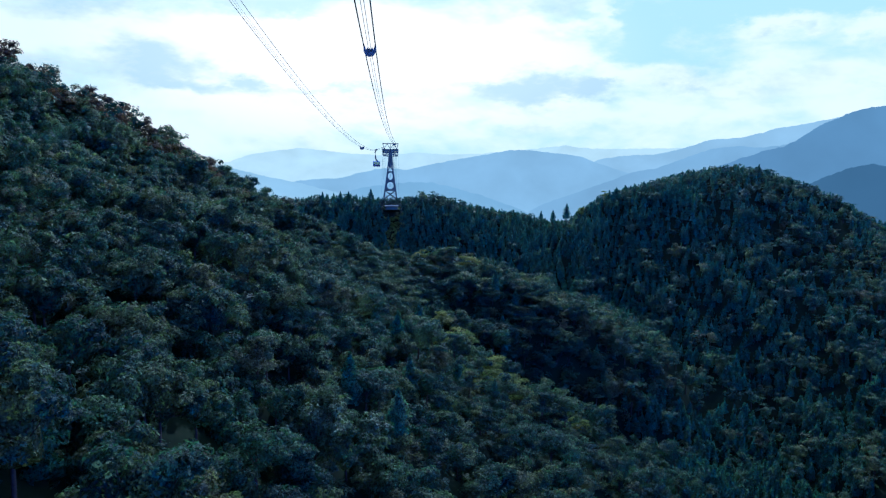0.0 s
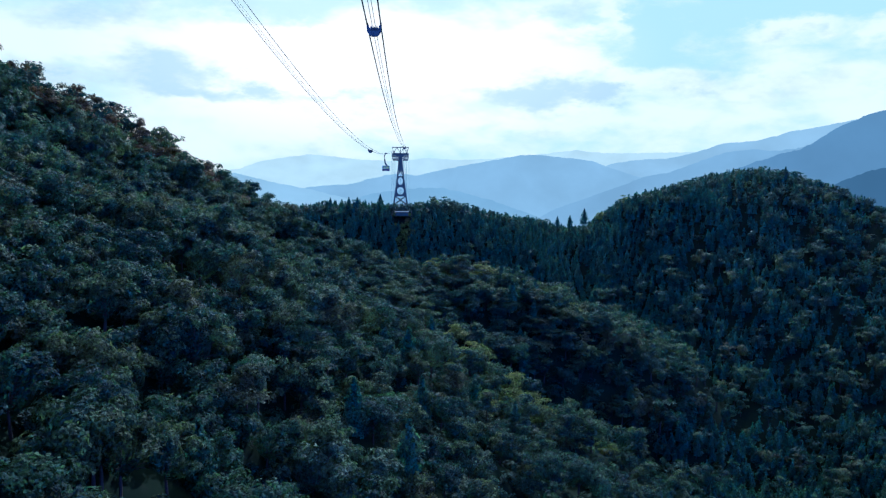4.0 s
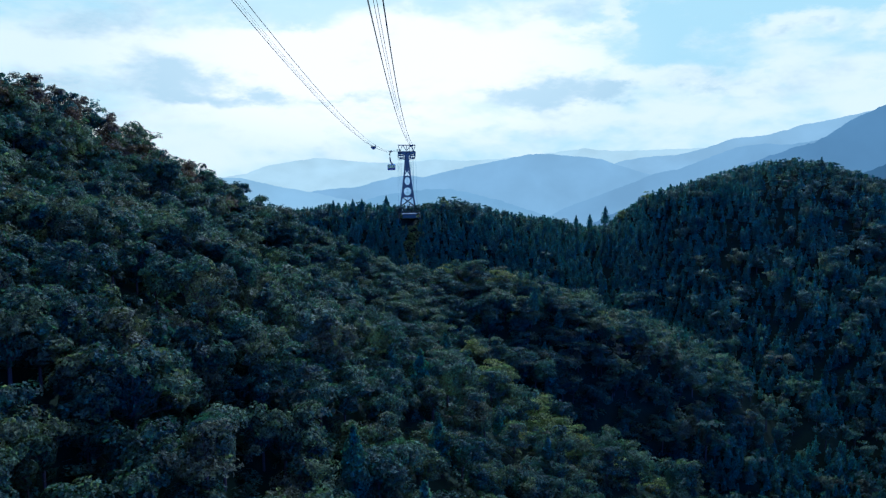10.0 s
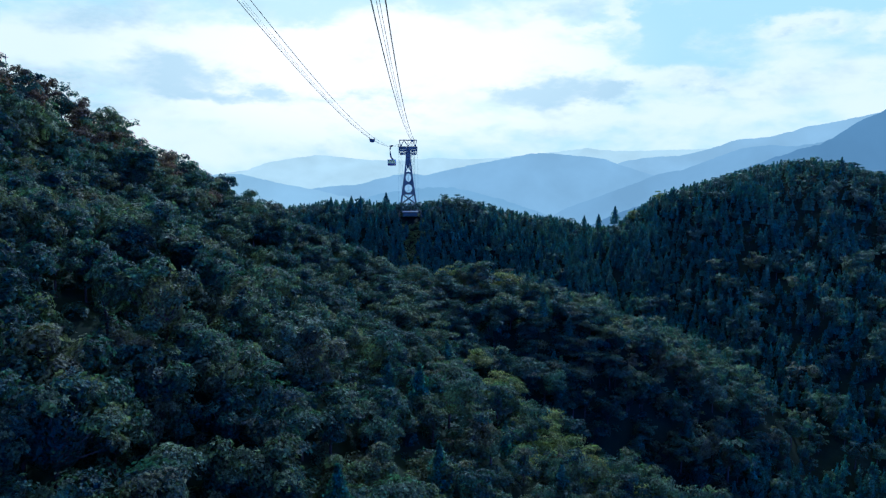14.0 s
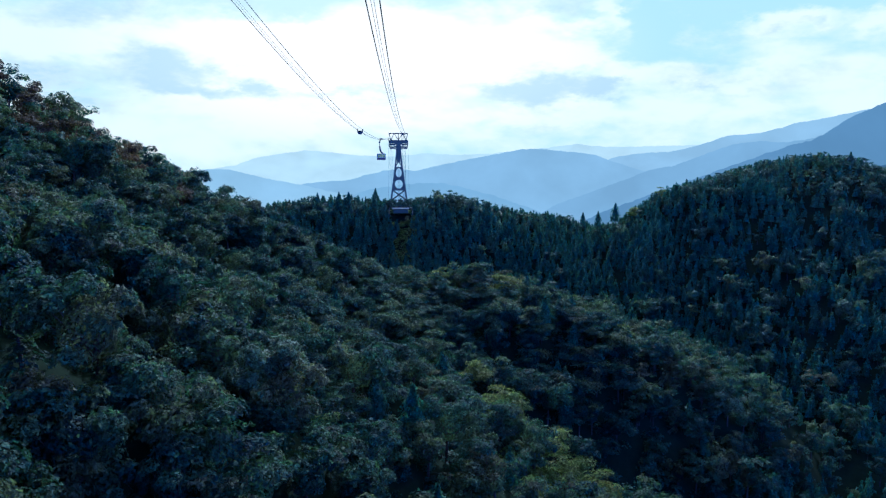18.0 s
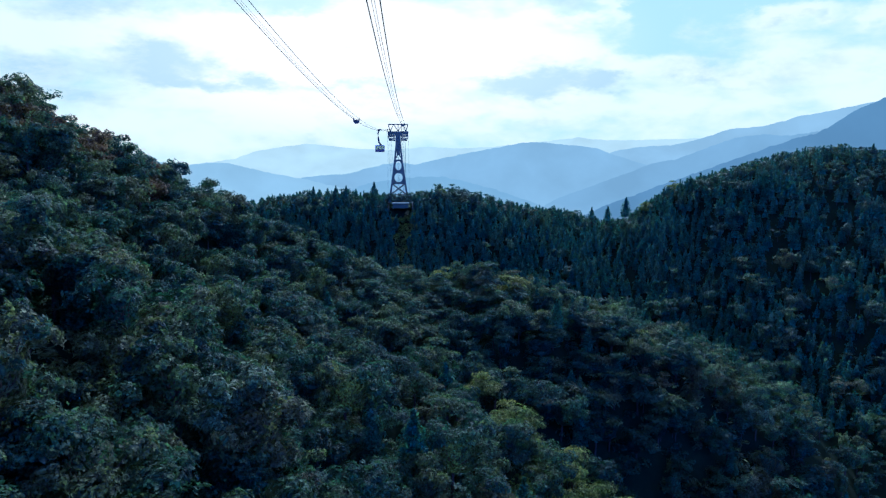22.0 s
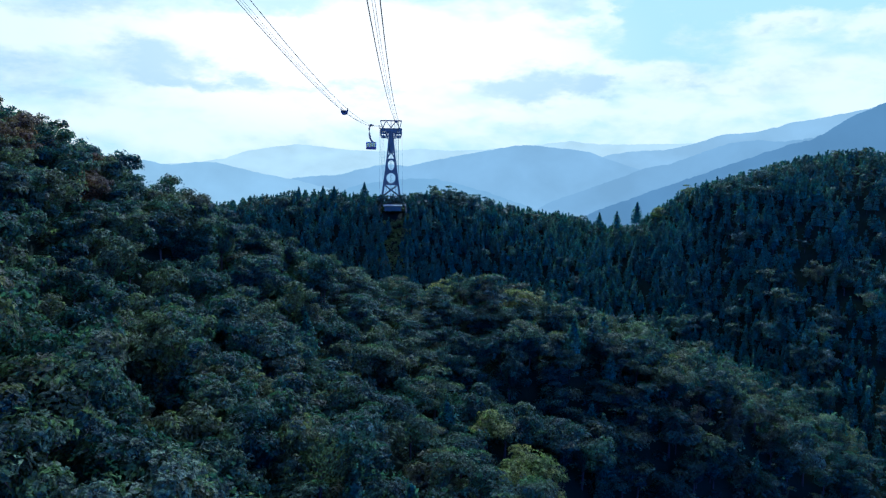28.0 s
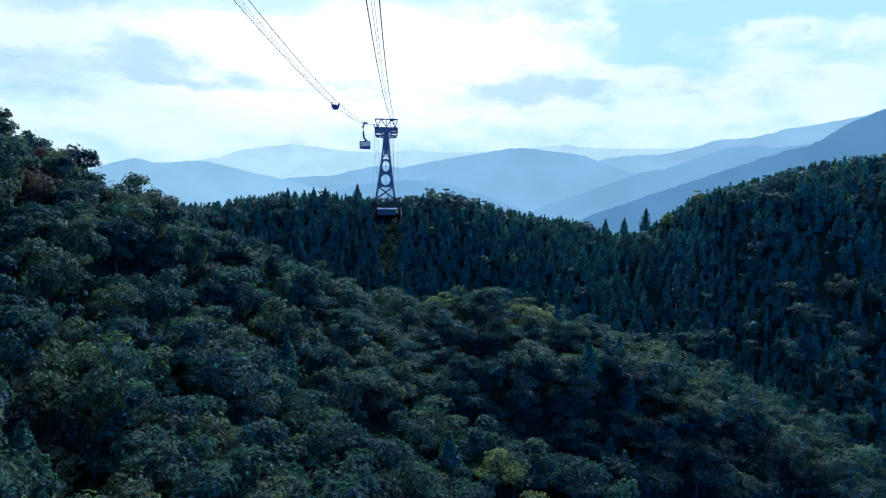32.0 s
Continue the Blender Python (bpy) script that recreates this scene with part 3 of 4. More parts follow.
def woods(name, spots, kinds, foliage, label):
    """Many far trees as one piece of stuff. spots: x, y, z, size, turn, kind."""
    vs, fs, ms, at = [], [], [], 0
    for x, y, z, s, turn, k in spots:
        (tv, tf), (cv, cf) = kinds[int(k)]
        c, d = math.cos(turn), math.sin(turn)
        rot = np.array([[c, -d, 0], [d, c, 0], [0, 0, 1]]) * s
        v = np.concatenate([tv, cv]) @ rot.T + (x, y, z)
        vs.append(v)
        fs.append(np.concatenate([tf, cf + len(tv)]) + at)
        ms.append(np.r_[np.zeros(len(tf)), np.ones(len(cf))])
        at += len(v)
    ob = new(name, mesh_of(name, np.concatenate(vs), np.concatenate(fs), [BARK, foliage], np.concatenate(ms), True))
    return tagged(ob, label, "forest", kind="stuff")


def scatter(x0, x1, y0, y1, step):
    """Jittered places over a rectangle."""
    x, y = np.meshgrid(np.arange(x0, x1, step), np.arange(y0, y1, step), indexing="ij")
    x, y = x.ravel(), y.ravel()
    return x + rng.uniform(-0.42, 0.42, x.size) * step, y + rng.uniform(-0.42, 0.42, x.size) * step


def conifer_share(x, y):
    """How much of the wood is cedar at a place: the middle ridge and the hill behind the valley are, the near spur is not."""
    edge = np.interp(x, [-300, -60, -20, 60, 110, 160, 420], [420, 395, 400, 395, 350, 310, 240])
    low = np.clip((x - 85 - 0.12 * (y - 200)) / 25, 0, 1) * np.clip((292 - y) / 12, 0, 1)
    top = 0.68 - 0.22 * np.clip((x - 140) / 20, 0, 1) - 0.2 * np.clip((x - 205) / 30, 0, 1) - 0.3 * np.clip(1 - np.abs(y - 512) / 22, 0, 1) - 0.6 * np.clip(1 - np.hypot((x - 34) / 26, (y - 512) / 22), 0, 1)
    return np.clip(np.maximum((y - edge) / 30 + 0.5, low), np.where((x < -45) & (y < 420), 0.0, 0.03), top)


def cleared(x, y):
    """The strip kept open below the ropes in front of the tower."""
    return ((np.abs(x - 1) < 7.0) & (y > 488) & (y < 523)) | ((np.abs(x - 2 - 1.5 * np.sin(y / 4)) < 3.8) & (y > 466) & (y < 489))


# trees that stand out one by one: x, y, height of the crown's top, size, foliage, shape
MARKED = [(28, 267, -62, 1.35, "yellow"), (36, 252, -68, 1.2, "yellow"), (41, 262, -72, 1.15, "yellow"), (20, 276, -57, 1.1, "yellow"), (47, 244, -76, 1.1, "yellow"), (33, 236, -70, 1.0, "yellow"),
          (24, 262, -63, 0.9, "yellow"), (33, 261, -68, 1.0, "yellow"), (45, 253, -76, 1.1, "yellow"), (53, 240, -80, 0.9, "yellow"), (60, 236, -83, 1.0, "yellow"), (66, 228, -86, 0.9, "yellow"),
          (39, 243, -72, 0.8, "yellow"), (26, 240, -68, 0.9, "yellow"), (19, 255, -61, 0.8, "yellow"), (30, 227, -70, 0.9, "yellow"), (42, 226, -76, 0.8, "yellow"), (15, 341, -41, 1.0, "yellow"),
          (-25, 142, -33, 1.2, "silver"), (-14, 130, -43, 1.35, "silver"), (-20, 187, -28, 1.25, "silver"), (-4, 142, -50, 1.0, "silver"), (105, 298, -75, 1.2, "silver"),
          (235, 392, -41, 1.2, "silver"), (190, 386, -49, 1.2, "silver"),
          (75, 313, -57, 1.2, "yellow"), (38, 336, -43, 1.3, "yellow"), (-86, 283, 9, 1.1, "rust"), (-78, 291, 3, 1.0, "rust"), (-92, 271, 17, 1.15, "rust"), (-100, 257, 23, 1.1, "rust"),
          (-104, 250, 26, 1.0, "rust"), (-112, 240, 31, 1.1, "rust"), (-88, 277, 12, 0.9, "rust"), (-81, 286, 6, 0.9, "rust"), (-96, 262, 21, 1.0, "rust"), (-66, 300, -6, 0.8, "rust"), (-118, 229, 37, 1.1, "rust"),
          (-72, 296, -3, 0.9, "rust"), (150, 478, -17, 1.0, "yellow"), (130, 468, -28, 0.9, "yellow"), (24, 508, -22, 1.2, "yellow"),
          (-5.5, 506, -25.5, 0.85, "silver"), (-1.5, 505.5, -26.5, 0.75, "silver"), (3, 506, -26.2, 0.8, "silver"), (7.5, 505.5, -25, 0.85, "silver"), (-14, 507, -19.5, 1.2, "cedar"), (120, 468, -26.5, 1.0, "cedar"), (-30, 509, -21.5, 0.9, "cedar"), (-36, 510, -21.5, 0.85, "cedar"), (-49, 512, -22, 0.9, "cedar"),
          (112, 474, -31.5, 0.8, "cedar"), (105, 480, -32.5, 0.75, "cedar"), (255, 470, 1.5, 0.9, "cedar"), (2, 150, -48, 1.15, "cedar"), (12, 236, -58, 1.1, "cedar"), (-9, 158, -42, 1.1, "cedar")]
for x, y in ((-76, 268), (-80, 261), (-70, 274), (-84, 254), (-65, 280), (-73, 258), (-90, 249), (-67, 266), (-61, 285), (-97, 240), (-58, 276), (-79, 249), (-87, 240), (-103, 230)):
    MARKED.append((x, y, float(ground_z(np.array([x]), np.array([y]))[0]) + 9.0, 0.8 + 0.25 * (x % 3) / 2, "rust"))
# scattered evergreens whose glossy crowns stand out of the far hill and the middle ridge
dice = random.Random(5)
for _ in range(34):
    x, y = dice.uniform(150, 300), dice.uniform(330, 470)
    MARKED.append((x, y, float(ground_z(np.array([x]), np.array([y]))[0]) + dice.uniform(8.2, 9.8), dice.uniform(0.75, 1.1), "silver"))
for x, y in ((14, 508), (22, 506), (30, 507), (38, 506), (46, 507), (27, 500), (41, 499), (52, 504), (-24, 500), (-55, 505), (118, 494), (123, 492), (62, 500)):
    MARKED.append((x, y, float(ground_z(np.array([x]), np.array([y]))[0]) + 8.6, 0.62 + 0.1 * (x % 3), "silver"))
tx, ty = scatter(-190, 380, 40, 560, 6.9)
share = conifer_share(tx, ty)
is_cedar = rng.uniform(0, 1, tx.size) < share
keep = ~cleared(tx, ty)
# broad crowns need more room than cedars do
keep &= is_cedar | (rng.uniform(0, 1, tx.size) < 0.86)
cx2, cy2 = scatter(-190, 380, 130, 560, 2.95)
dense = (rng.uniform(0, 1, cx2.size) < np.clip(1.25 * conifer_share(cx2, cy2) - 0.12, 0, 1)) & ~cleared(cx2, cy2)
tx, ty, is_cedar = np.r_[tx[keep], cx2[dense]], np.r_[ty[keep], cy2[dense]], np.r_[is_cedar[keep], np.ones(dense.sum(), dtype=bool)]
# the steepest part of the near slope needs a closer stand
bx, by = scatter(-100, -18, 60, 330, 9.0)
below = (bx > -58) | (by < 200) | (bx > -58 - 0.55 * (300 - by))
bx, by = bx[below & (by - bx < 355)], by[below & (by - bx < 355)]
tx, ty, is_cedar = np.r_[tx, bx], np.r_[ty, by], np.r_[is_cedar, rng.uniform(0, 1, bx.size) < 0.06 * (bx > -45)]
# the far flank of the spur, down to the valley
fx, fy = scatter(40, 125, 285, 400, 7.2)
tx, ty, is_cedar = np.r_[tx, fx], np.r_[ty, fy], np.r_[is_cedar, rng.uniform(0, 1, fx.size) < 0.3]
fx, fy = scatter(-8, 34, 292, 332, 9.0)
tx, ty, is_cedar = np.r_[tx, fx], np.r_[ty, fy], np.r_[is_cedar, np.zeros(fx.size, dtype=bool)]
# leave room round the marked trees, and thin what lies out of sight behind the crests
free = np.ones(tx.size, dtype=bool)
for mx_, my_, _, ms_, mk_ in MARKED:
    free &= np.hypot(tx - mx_, ty - my_) > (2.4 if mk_ == "cedar" else 3.2) * ms_
free &= ~((ty > 535) & (rng.uniform(0, 1, tx.size) < 0.6))
free &= ~((tx < -100) & (ty > 310) & (ty < 480)) & (tx < 0.80 * ty + 20) & (tx > -0.56 * ty - 24)
free &= ~((ty > 548) & (tx < 140))
tx, ty, is_cedar = tx[free], ty[free], is_cedar[free]
tz = ground_z(tx, ty)
size = np.where(is_cedar, rng.uniform(0.84, 1.12, tx.size), rng.triangular(0.55, 0.95, 1.45, tx.size)) * np.where((ty > 400) & ~is_cedar, 0.8, 1.0)
size *= 1 + 0.2 * folds(tx, ty)
turn = rng.uniform(0, 6.28, tx.size)
kind = rng.integers(0, 6, tx.size)
# layered maples lead on the spur
layered = (tx > -22) & (ty > 225) & (rng.uniform(0, 1, tx.size) < 0.5)
kind = np.where(layered, np.where(kind < 3, 1, 4), np.where((tx < -30) & (kind % 3 == 1), kind - 1, kind))
near = (tx > -80) & (tx < 84) & (ty > 66) & (ty < 350)
slot = np.where(near)[0]
slot = slot[np.argsort(np.abs(tx[slot] + 8) + 0.15 * np.abs(ty[slot] - 230))]

fine_broad = [broadleaf(11 + i, 800, 0.66, tiers=i % 3 == 1, most=13) for i in range(6)]
mid_broad = [broadleaf(71 + i, 160, 0.95, tiers=i % 3 == 1, most=9) for i in range(6)]
far_broad = [broadleaf(31 + i, 96, 1.0, tiers=i % 3 == 1, most=7) for i in range(6)]
fine_cedar = [cedar(51 + i, 420, 0.8) for i in range(3)]
far_cedar = [cedar(61 + i, 26, 1.0, tall=8.0, wide=4.1, low=0.25, rings=2, blunt=(1.6, 2.4, 2.0, 2.8, 1.8, 2.2)[i], sides=3) for i in range(6)]


def stand(first, key, build, spot, deg, scale):
    """Build a kind of tree once, then copy it to further spots."""
    if key not in first:
        first[key] = build()
        first[key].matrix_basis = pose(*spot, 0, 0, deg)
        ob = first[key]
    else:
        ob = copy_thing(first[key], pose(*spot, 0, 0, deg))
    ob.scale = (scale,) * 3
    return ob


first = {}
LOOKS = {"yellow": (YELLOW, "spreading tree with layered leaves turning yellow-green", "yellowing trees on the spur"), "silver": (SILVER, "evergreen tree whose glossy leaves shine silvery", "glossy evergreen trees"),
         "rust": (RUST, "autumn tree with rust-brown crown on the crest", "rust-brown autumn trees"), "cedar": (CEDAR, "tall dark cedar standing above its neighbours", "tall single cedars")}
for j, (x, y, top, s, look_) in enumerate(MARKED):
    fol, text, grp = LOOKS[look_]
    if look_ == "cedar":
        stand(first, (look_, j % 3), lambda: tree_thing("cedar_tree", fine_cedar[j % 3], fol, text, "tree", grp), (x, y, top - 10.5 * s), 57 * j, s)
    else:
        k = (1, 4)[j % 2] if look_ == "yellow" else (0, 2, 3)[j % 3]
        stand(first, (look_, k), lambda: tree_thing("broadleaf_tree", fine_broad[k], fol, text, "tree", grp), (x, y, top - 10.0 * s), 57 * j, s)

KINDS = {0: ("oak_tree", "rounded oak tree with olive green crown on the slope", "oaks on the near slope"), 1: ("maple_tree", "spreading maple tree with layered green foliage", "maples on the near slope"),
         2: ("evergreen_tree", "broad evergreen tree with dense dark green crown", "evergreen broadleaf trees on the near slope")}
as_thing = np.zeros(tx.size, dtype=bool)
tally = {0: 0, 1: 0, 2: 0, "cedar": 0}
for i in slot:
    c = bool(is_cedar[i])
    k = int(kind[i]) % (3 if c else 6)
    sort = "cedar" if c else k % 3
    if tally[sort] >= 290:
        continue
    tally[sort] += 1
    if c:
        stand(first, (c, k), lambda: tree_thing("cedar_tree", fine_cedar[k], CEDAR, "tall dark green cedar tree with a pointed crown", "tree", "cedars among the broadleaf trees"),
              (tx[i], ty[i], tz[i]), math.degrees(turn[i]), size[i])
    else:
        nm, text, grp = KINDS[k % 3]
        stand(first, (c, k), lambda: tree_thing(nm, fine_broad[k], BROAD, text, "tree", grp), (tx[i], ty[i], tz[i]), math.degrees(turn[i]), size[i])
    as_thing[i] = True

mid = ~as_thing & ~is_cedar & (tx > -110) & (tx < 110) & (ty < 350)
rest = ~as_thing & ~is_cedar & ~mid
con = ~as_thing & is_cedar


def rows_of(mask):
    return np.stack([tx, ty, tz, size, turn, kind], -1)[mask]


close = mid & near
mid &= ~near
woods("slope_wood", rows_of(close), [broadleaf(121 + i, 250, 0.84, tiers=i % 3 == 1, most=10) for i in range(6)], BROAD, "close-grown broadleaf wood on the steep near slope")
woods("broadleaf_wood", rows_of(mid), mid_broad, BROAD, "mixed broadleaf wood in early autumn colour on the spur")
woods("hill_wood", rows_of(rest), far_broad, BROAD, "dense broadleaf wood covering the steep hillsides")
woods("cedar_wood", rows_of(con), far_cedar, CEDAR, "planted dark cedar forest over ridge and far hill")


# the woods go on on all sides, thinner
ox, oy = scatter(-300, 420, -120, 640, 20.0)
out_of_way = ~((oy > 40) & (oy < 560) & (ox < 0.80 * oy + 16) & (ox > -0.56 * oy - 20) & ~((ox < -100) & (oy > 310) & (oy < 480))) & (ox > -300 + 0.2 * oy)
ox, oy = ox[out_of_way], oy[out_of_way]
# closer below the start of the line
lx, ly = scatter(-125, 125, -70, 130, 13.0)
under_start = (ly <= 42) | (lx >= 0.80 * ly + 14) | (lx <= -0.56 * ly - 18)
ox, oy = np.r_[ox, lx[under_start]], np.r_[oy, ly[under_start]]
woods("outlying_wood", np.stack([ox, oy, ground_z(ox, oy), rng.uniform(1.2, 2.0, ox.size), rng.uniform(0, 6, ox.size), rng.integers(0, 3, ox.size)], -1),
      [broadleaf(101 + i, 30, 2.0, most=4) for i in range(3)], BROAD, "broadleaf wood running on over the hills around")


def shrub(seed):
    r = np.random.default_rng(seed)
    d = r.normal(size=(30, 3))
    d[:, 2] = np.abs(d[:, 2])
    d /= np.linalg.norm(d, axis=1)[:, None]
    return limb((0, 0, -0.8), (0, 0, 0.9), 0.06, 0.02, 3), sprays(d * np.array((1.7, 1.7, 1.9)) * r.uniform(0.6, 1.1, (30, 1)), d + np.array((0, 0, 0.5)), 1.05, r)


ux, uy = scatter(-165, 120, 60, 400, 5.2)
sx2, sy2 = scatter(-6, 9, 466, 508, 2.4)
away = (np.abs(sx2 - 1) > 7) | (sy2 < 493.8) | (sy2 > 504.5)
sx2, sy2 = sx2[away], sy2[away]
seen = (ux > -75) | ((uy > 165) & (uy < 310))
ux, uy = ux[seen], uy[seen]
uz = ground_z(ux, uy)
kx, ky = scatter(-150, 330, 440, 530, 4.4)
crest = np.abs(ky - np.interp(kx, [-150, 100, 125, 150, 205, 255, 300, 330], [518, 508, 480, 478, 490, 490, 455, 435])) < 14
crest &= ~cleared(kx, ky)
ux, uy, uz = np.r_[ux, kx[crest]], np.r_[uy, ky[crest]], np.r_[uz, ground_z(kx[crest], ky[crest]) + 1.0]
plants = [shrub(90 + i) for i in range(4)]
woods("undergrowth", np.stack([ux, uy, uz, rng.uniform(0.8, 1.8, ux.size) * np.where((ux < -62) | (uy > 430), 1.7, 1.0), rng.uniform(0, 6, ux.size), rng.integers(0, 4, ux.size)], -1), plants, BROAD, "low shrubs and saplings under the trees")
woods("clearing_shrubs", np.stack([sx2, sy2, ground_z(sx2, sy2), rng.uniform(0.4, 0.95, sx2.size) * np.where(sy2 > 487, 1.9, 1.8), rng.uniform(0, 6, sx2.size), rng.integers(0, 4, sx2.size)], -1), plants, YELLOW,
      "bright shrubs and bamboo grass in the cleared strip")


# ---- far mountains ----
# haze is painted into each range's glow, mostly paler the farther off
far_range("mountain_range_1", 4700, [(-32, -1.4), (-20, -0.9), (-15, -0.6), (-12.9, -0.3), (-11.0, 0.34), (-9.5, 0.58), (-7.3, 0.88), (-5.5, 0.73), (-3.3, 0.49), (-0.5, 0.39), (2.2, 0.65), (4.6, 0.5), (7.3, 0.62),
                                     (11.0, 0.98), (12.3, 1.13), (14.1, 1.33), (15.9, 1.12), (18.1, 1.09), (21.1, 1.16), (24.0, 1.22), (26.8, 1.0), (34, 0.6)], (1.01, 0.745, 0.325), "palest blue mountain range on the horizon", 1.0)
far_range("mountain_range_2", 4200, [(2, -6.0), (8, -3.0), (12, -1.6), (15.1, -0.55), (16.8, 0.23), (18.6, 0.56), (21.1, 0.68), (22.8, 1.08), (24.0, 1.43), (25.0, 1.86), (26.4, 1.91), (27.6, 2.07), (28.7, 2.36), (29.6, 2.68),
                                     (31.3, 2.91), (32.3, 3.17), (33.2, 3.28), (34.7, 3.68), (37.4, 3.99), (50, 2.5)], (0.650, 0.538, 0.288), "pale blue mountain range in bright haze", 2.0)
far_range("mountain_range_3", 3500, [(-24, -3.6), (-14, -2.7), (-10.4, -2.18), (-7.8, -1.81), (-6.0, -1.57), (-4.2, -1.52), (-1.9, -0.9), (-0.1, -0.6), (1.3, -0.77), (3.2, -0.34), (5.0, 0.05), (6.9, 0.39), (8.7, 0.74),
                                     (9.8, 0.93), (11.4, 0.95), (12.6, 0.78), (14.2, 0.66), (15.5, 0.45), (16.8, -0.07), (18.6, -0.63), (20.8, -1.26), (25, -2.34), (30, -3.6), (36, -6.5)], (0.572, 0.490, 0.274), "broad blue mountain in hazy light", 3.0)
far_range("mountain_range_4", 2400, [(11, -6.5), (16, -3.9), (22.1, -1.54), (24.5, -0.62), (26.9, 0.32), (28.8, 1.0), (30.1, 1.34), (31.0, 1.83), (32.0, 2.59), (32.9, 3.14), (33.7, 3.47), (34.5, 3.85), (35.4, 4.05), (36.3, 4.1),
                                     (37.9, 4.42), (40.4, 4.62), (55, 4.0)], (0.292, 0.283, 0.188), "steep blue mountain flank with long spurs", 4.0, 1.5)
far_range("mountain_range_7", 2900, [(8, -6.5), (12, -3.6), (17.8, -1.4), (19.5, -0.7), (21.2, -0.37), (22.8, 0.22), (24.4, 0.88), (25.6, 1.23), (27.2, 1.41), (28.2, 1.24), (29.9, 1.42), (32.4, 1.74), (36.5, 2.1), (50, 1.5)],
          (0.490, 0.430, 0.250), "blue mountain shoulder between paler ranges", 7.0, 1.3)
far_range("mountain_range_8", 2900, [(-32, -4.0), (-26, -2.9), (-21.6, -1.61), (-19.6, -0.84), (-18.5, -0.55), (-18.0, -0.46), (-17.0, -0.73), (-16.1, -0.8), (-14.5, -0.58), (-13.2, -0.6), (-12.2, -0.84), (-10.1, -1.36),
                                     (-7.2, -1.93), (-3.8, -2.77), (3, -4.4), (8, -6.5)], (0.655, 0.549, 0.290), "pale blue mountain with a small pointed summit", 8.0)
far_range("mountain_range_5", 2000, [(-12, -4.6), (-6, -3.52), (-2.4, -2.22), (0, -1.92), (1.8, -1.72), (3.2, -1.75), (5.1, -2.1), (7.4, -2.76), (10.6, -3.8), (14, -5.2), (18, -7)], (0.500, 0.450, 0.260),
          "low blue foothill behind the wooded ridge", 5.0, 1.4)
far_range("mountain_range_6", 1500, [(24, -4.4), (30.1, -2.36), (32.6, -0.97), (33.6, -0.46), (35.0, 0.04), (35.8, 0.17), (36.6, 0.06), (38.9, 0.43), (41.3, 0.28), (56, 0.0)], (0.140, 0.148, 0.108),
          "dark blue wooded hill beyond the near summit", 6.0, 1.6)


# ---- ropeway ----
SADDLE_Z = 13.5


def rope_at(side, y):
    """The middle of a pair of track ropes: side 0 the open line, side 1 the line in use by the other cabin."""
    x0, xs, x1, z0, zs = ((-3.2, -2.4, 3.0, 25.4, 1.9), (-37.4, 2.1, -5.5, 57.0, 20.2))[side]
    u, z1 = y / 515, SADDLE_Z - (0.0, 2.6)[side]
    if u > 1:
        return Vector((x1 + (u - 1) * 5, y, z1 - (y - 515) * 0.32))
    return Vector((x0 + (x1 - x0) * u + xs * 4 * u * (1 - u), y, z0 + (z1 - z0) * u - zs * 4 * u * (1 - u)))


GAUGE = 2.0
for side, lab in ((0, "over the open line"), (1, "of the cabin line")):
    fat = (1.35, 0.75)[side]
    for off, drop, rad, nm, text in ((-GAUGE / 2, 0, 0.075, "track_rope", "thick dark steel track rope " + lab), (GAUGE / 2, 0, 0.075, "track_rope", "thick dark steel track rope " + lab),
                                     (-0.22, -0.35, 0.03, "haul_rope", "thin grey haul rope " + lab), (0.22, -0.35, 0.03, "haul_rope", "thin grey haul rope " + lab)):
        bm = bmesh.new()
        ys = [-60 + 11.5 * k for k in range(51)] + [560, 620, 700]
        tube(bm, [rope_at(side, y) + Vector((off, 0, drop)) for y in ys], rad * fat, 6)
        tagged(part(nm, bm, ROPE), text, "cable", "ropes of the ropeway")

# the lattice tower
TOP, NECK, FOOT = 13.4, 3.6, -33.6
tower = empty("ropeway_tower", (0, 515, FOOT), "tall grey steel lattice tower with a wide head", "tower")


def tower_part(name, bm, mat=STEEL, label="", parent=None):
    bmesh.ops.translate(bm, verts=bm.verts, vec=(0, 0, -FOOT))
    return part(name, bm, mat, parent or tower, label)


def half_width(z):
    u = (NECK - z) / (NECK - FOOT)
    return 1.1 + 4.7 * u ** 1.25


levels = [NECK, -0.5, -6.8, -13.6, -20.6, -27.0, FOOT]


def ring_plate(top, low, deep):
    """A steel panel that fills a bay between two legs, with a large oval opening."""
    wt, wb = half_width(top) * 0.97, half_width(low) * 0.97
    n, mid, tall = 32, (top + low) / 2, (top - low) / 2
    pair = []
    for y in (-deep, deep):
        outer, inner = [], []
        for k in range(n):
            a = 2 * math.pi * k / n
            c, d = math.cos(a), math.sin(a)
            f = 1 / max(abs(c), abs(d))
            z = mid + tall * d * f
            half = wb + (wt - wb) * (z - low) / (top - low)
            outer.append((c * f * half, y, z))
            inner.append((0.74 * c * (wt + wb) / 2, y, mid + 0.80 * tall * d))
        pair.append((outer, inner))
    bm = bmesh.new()
    rings = [[bm.verts.new(v) for v in ring] for both in pair for ring in both]
    for p, q in ((0, 1), (1, 3), (3, 2), (2, 0)):
        for k in range(n):
            bm.faces.new((rings[p][k], rings[p][(k + 1) % n], rings[q][(k + 1) % n], rings[q][k]))
    bmesh.ops.recalc_face_normals(bm, faces=bm.faces[:])
    return bm


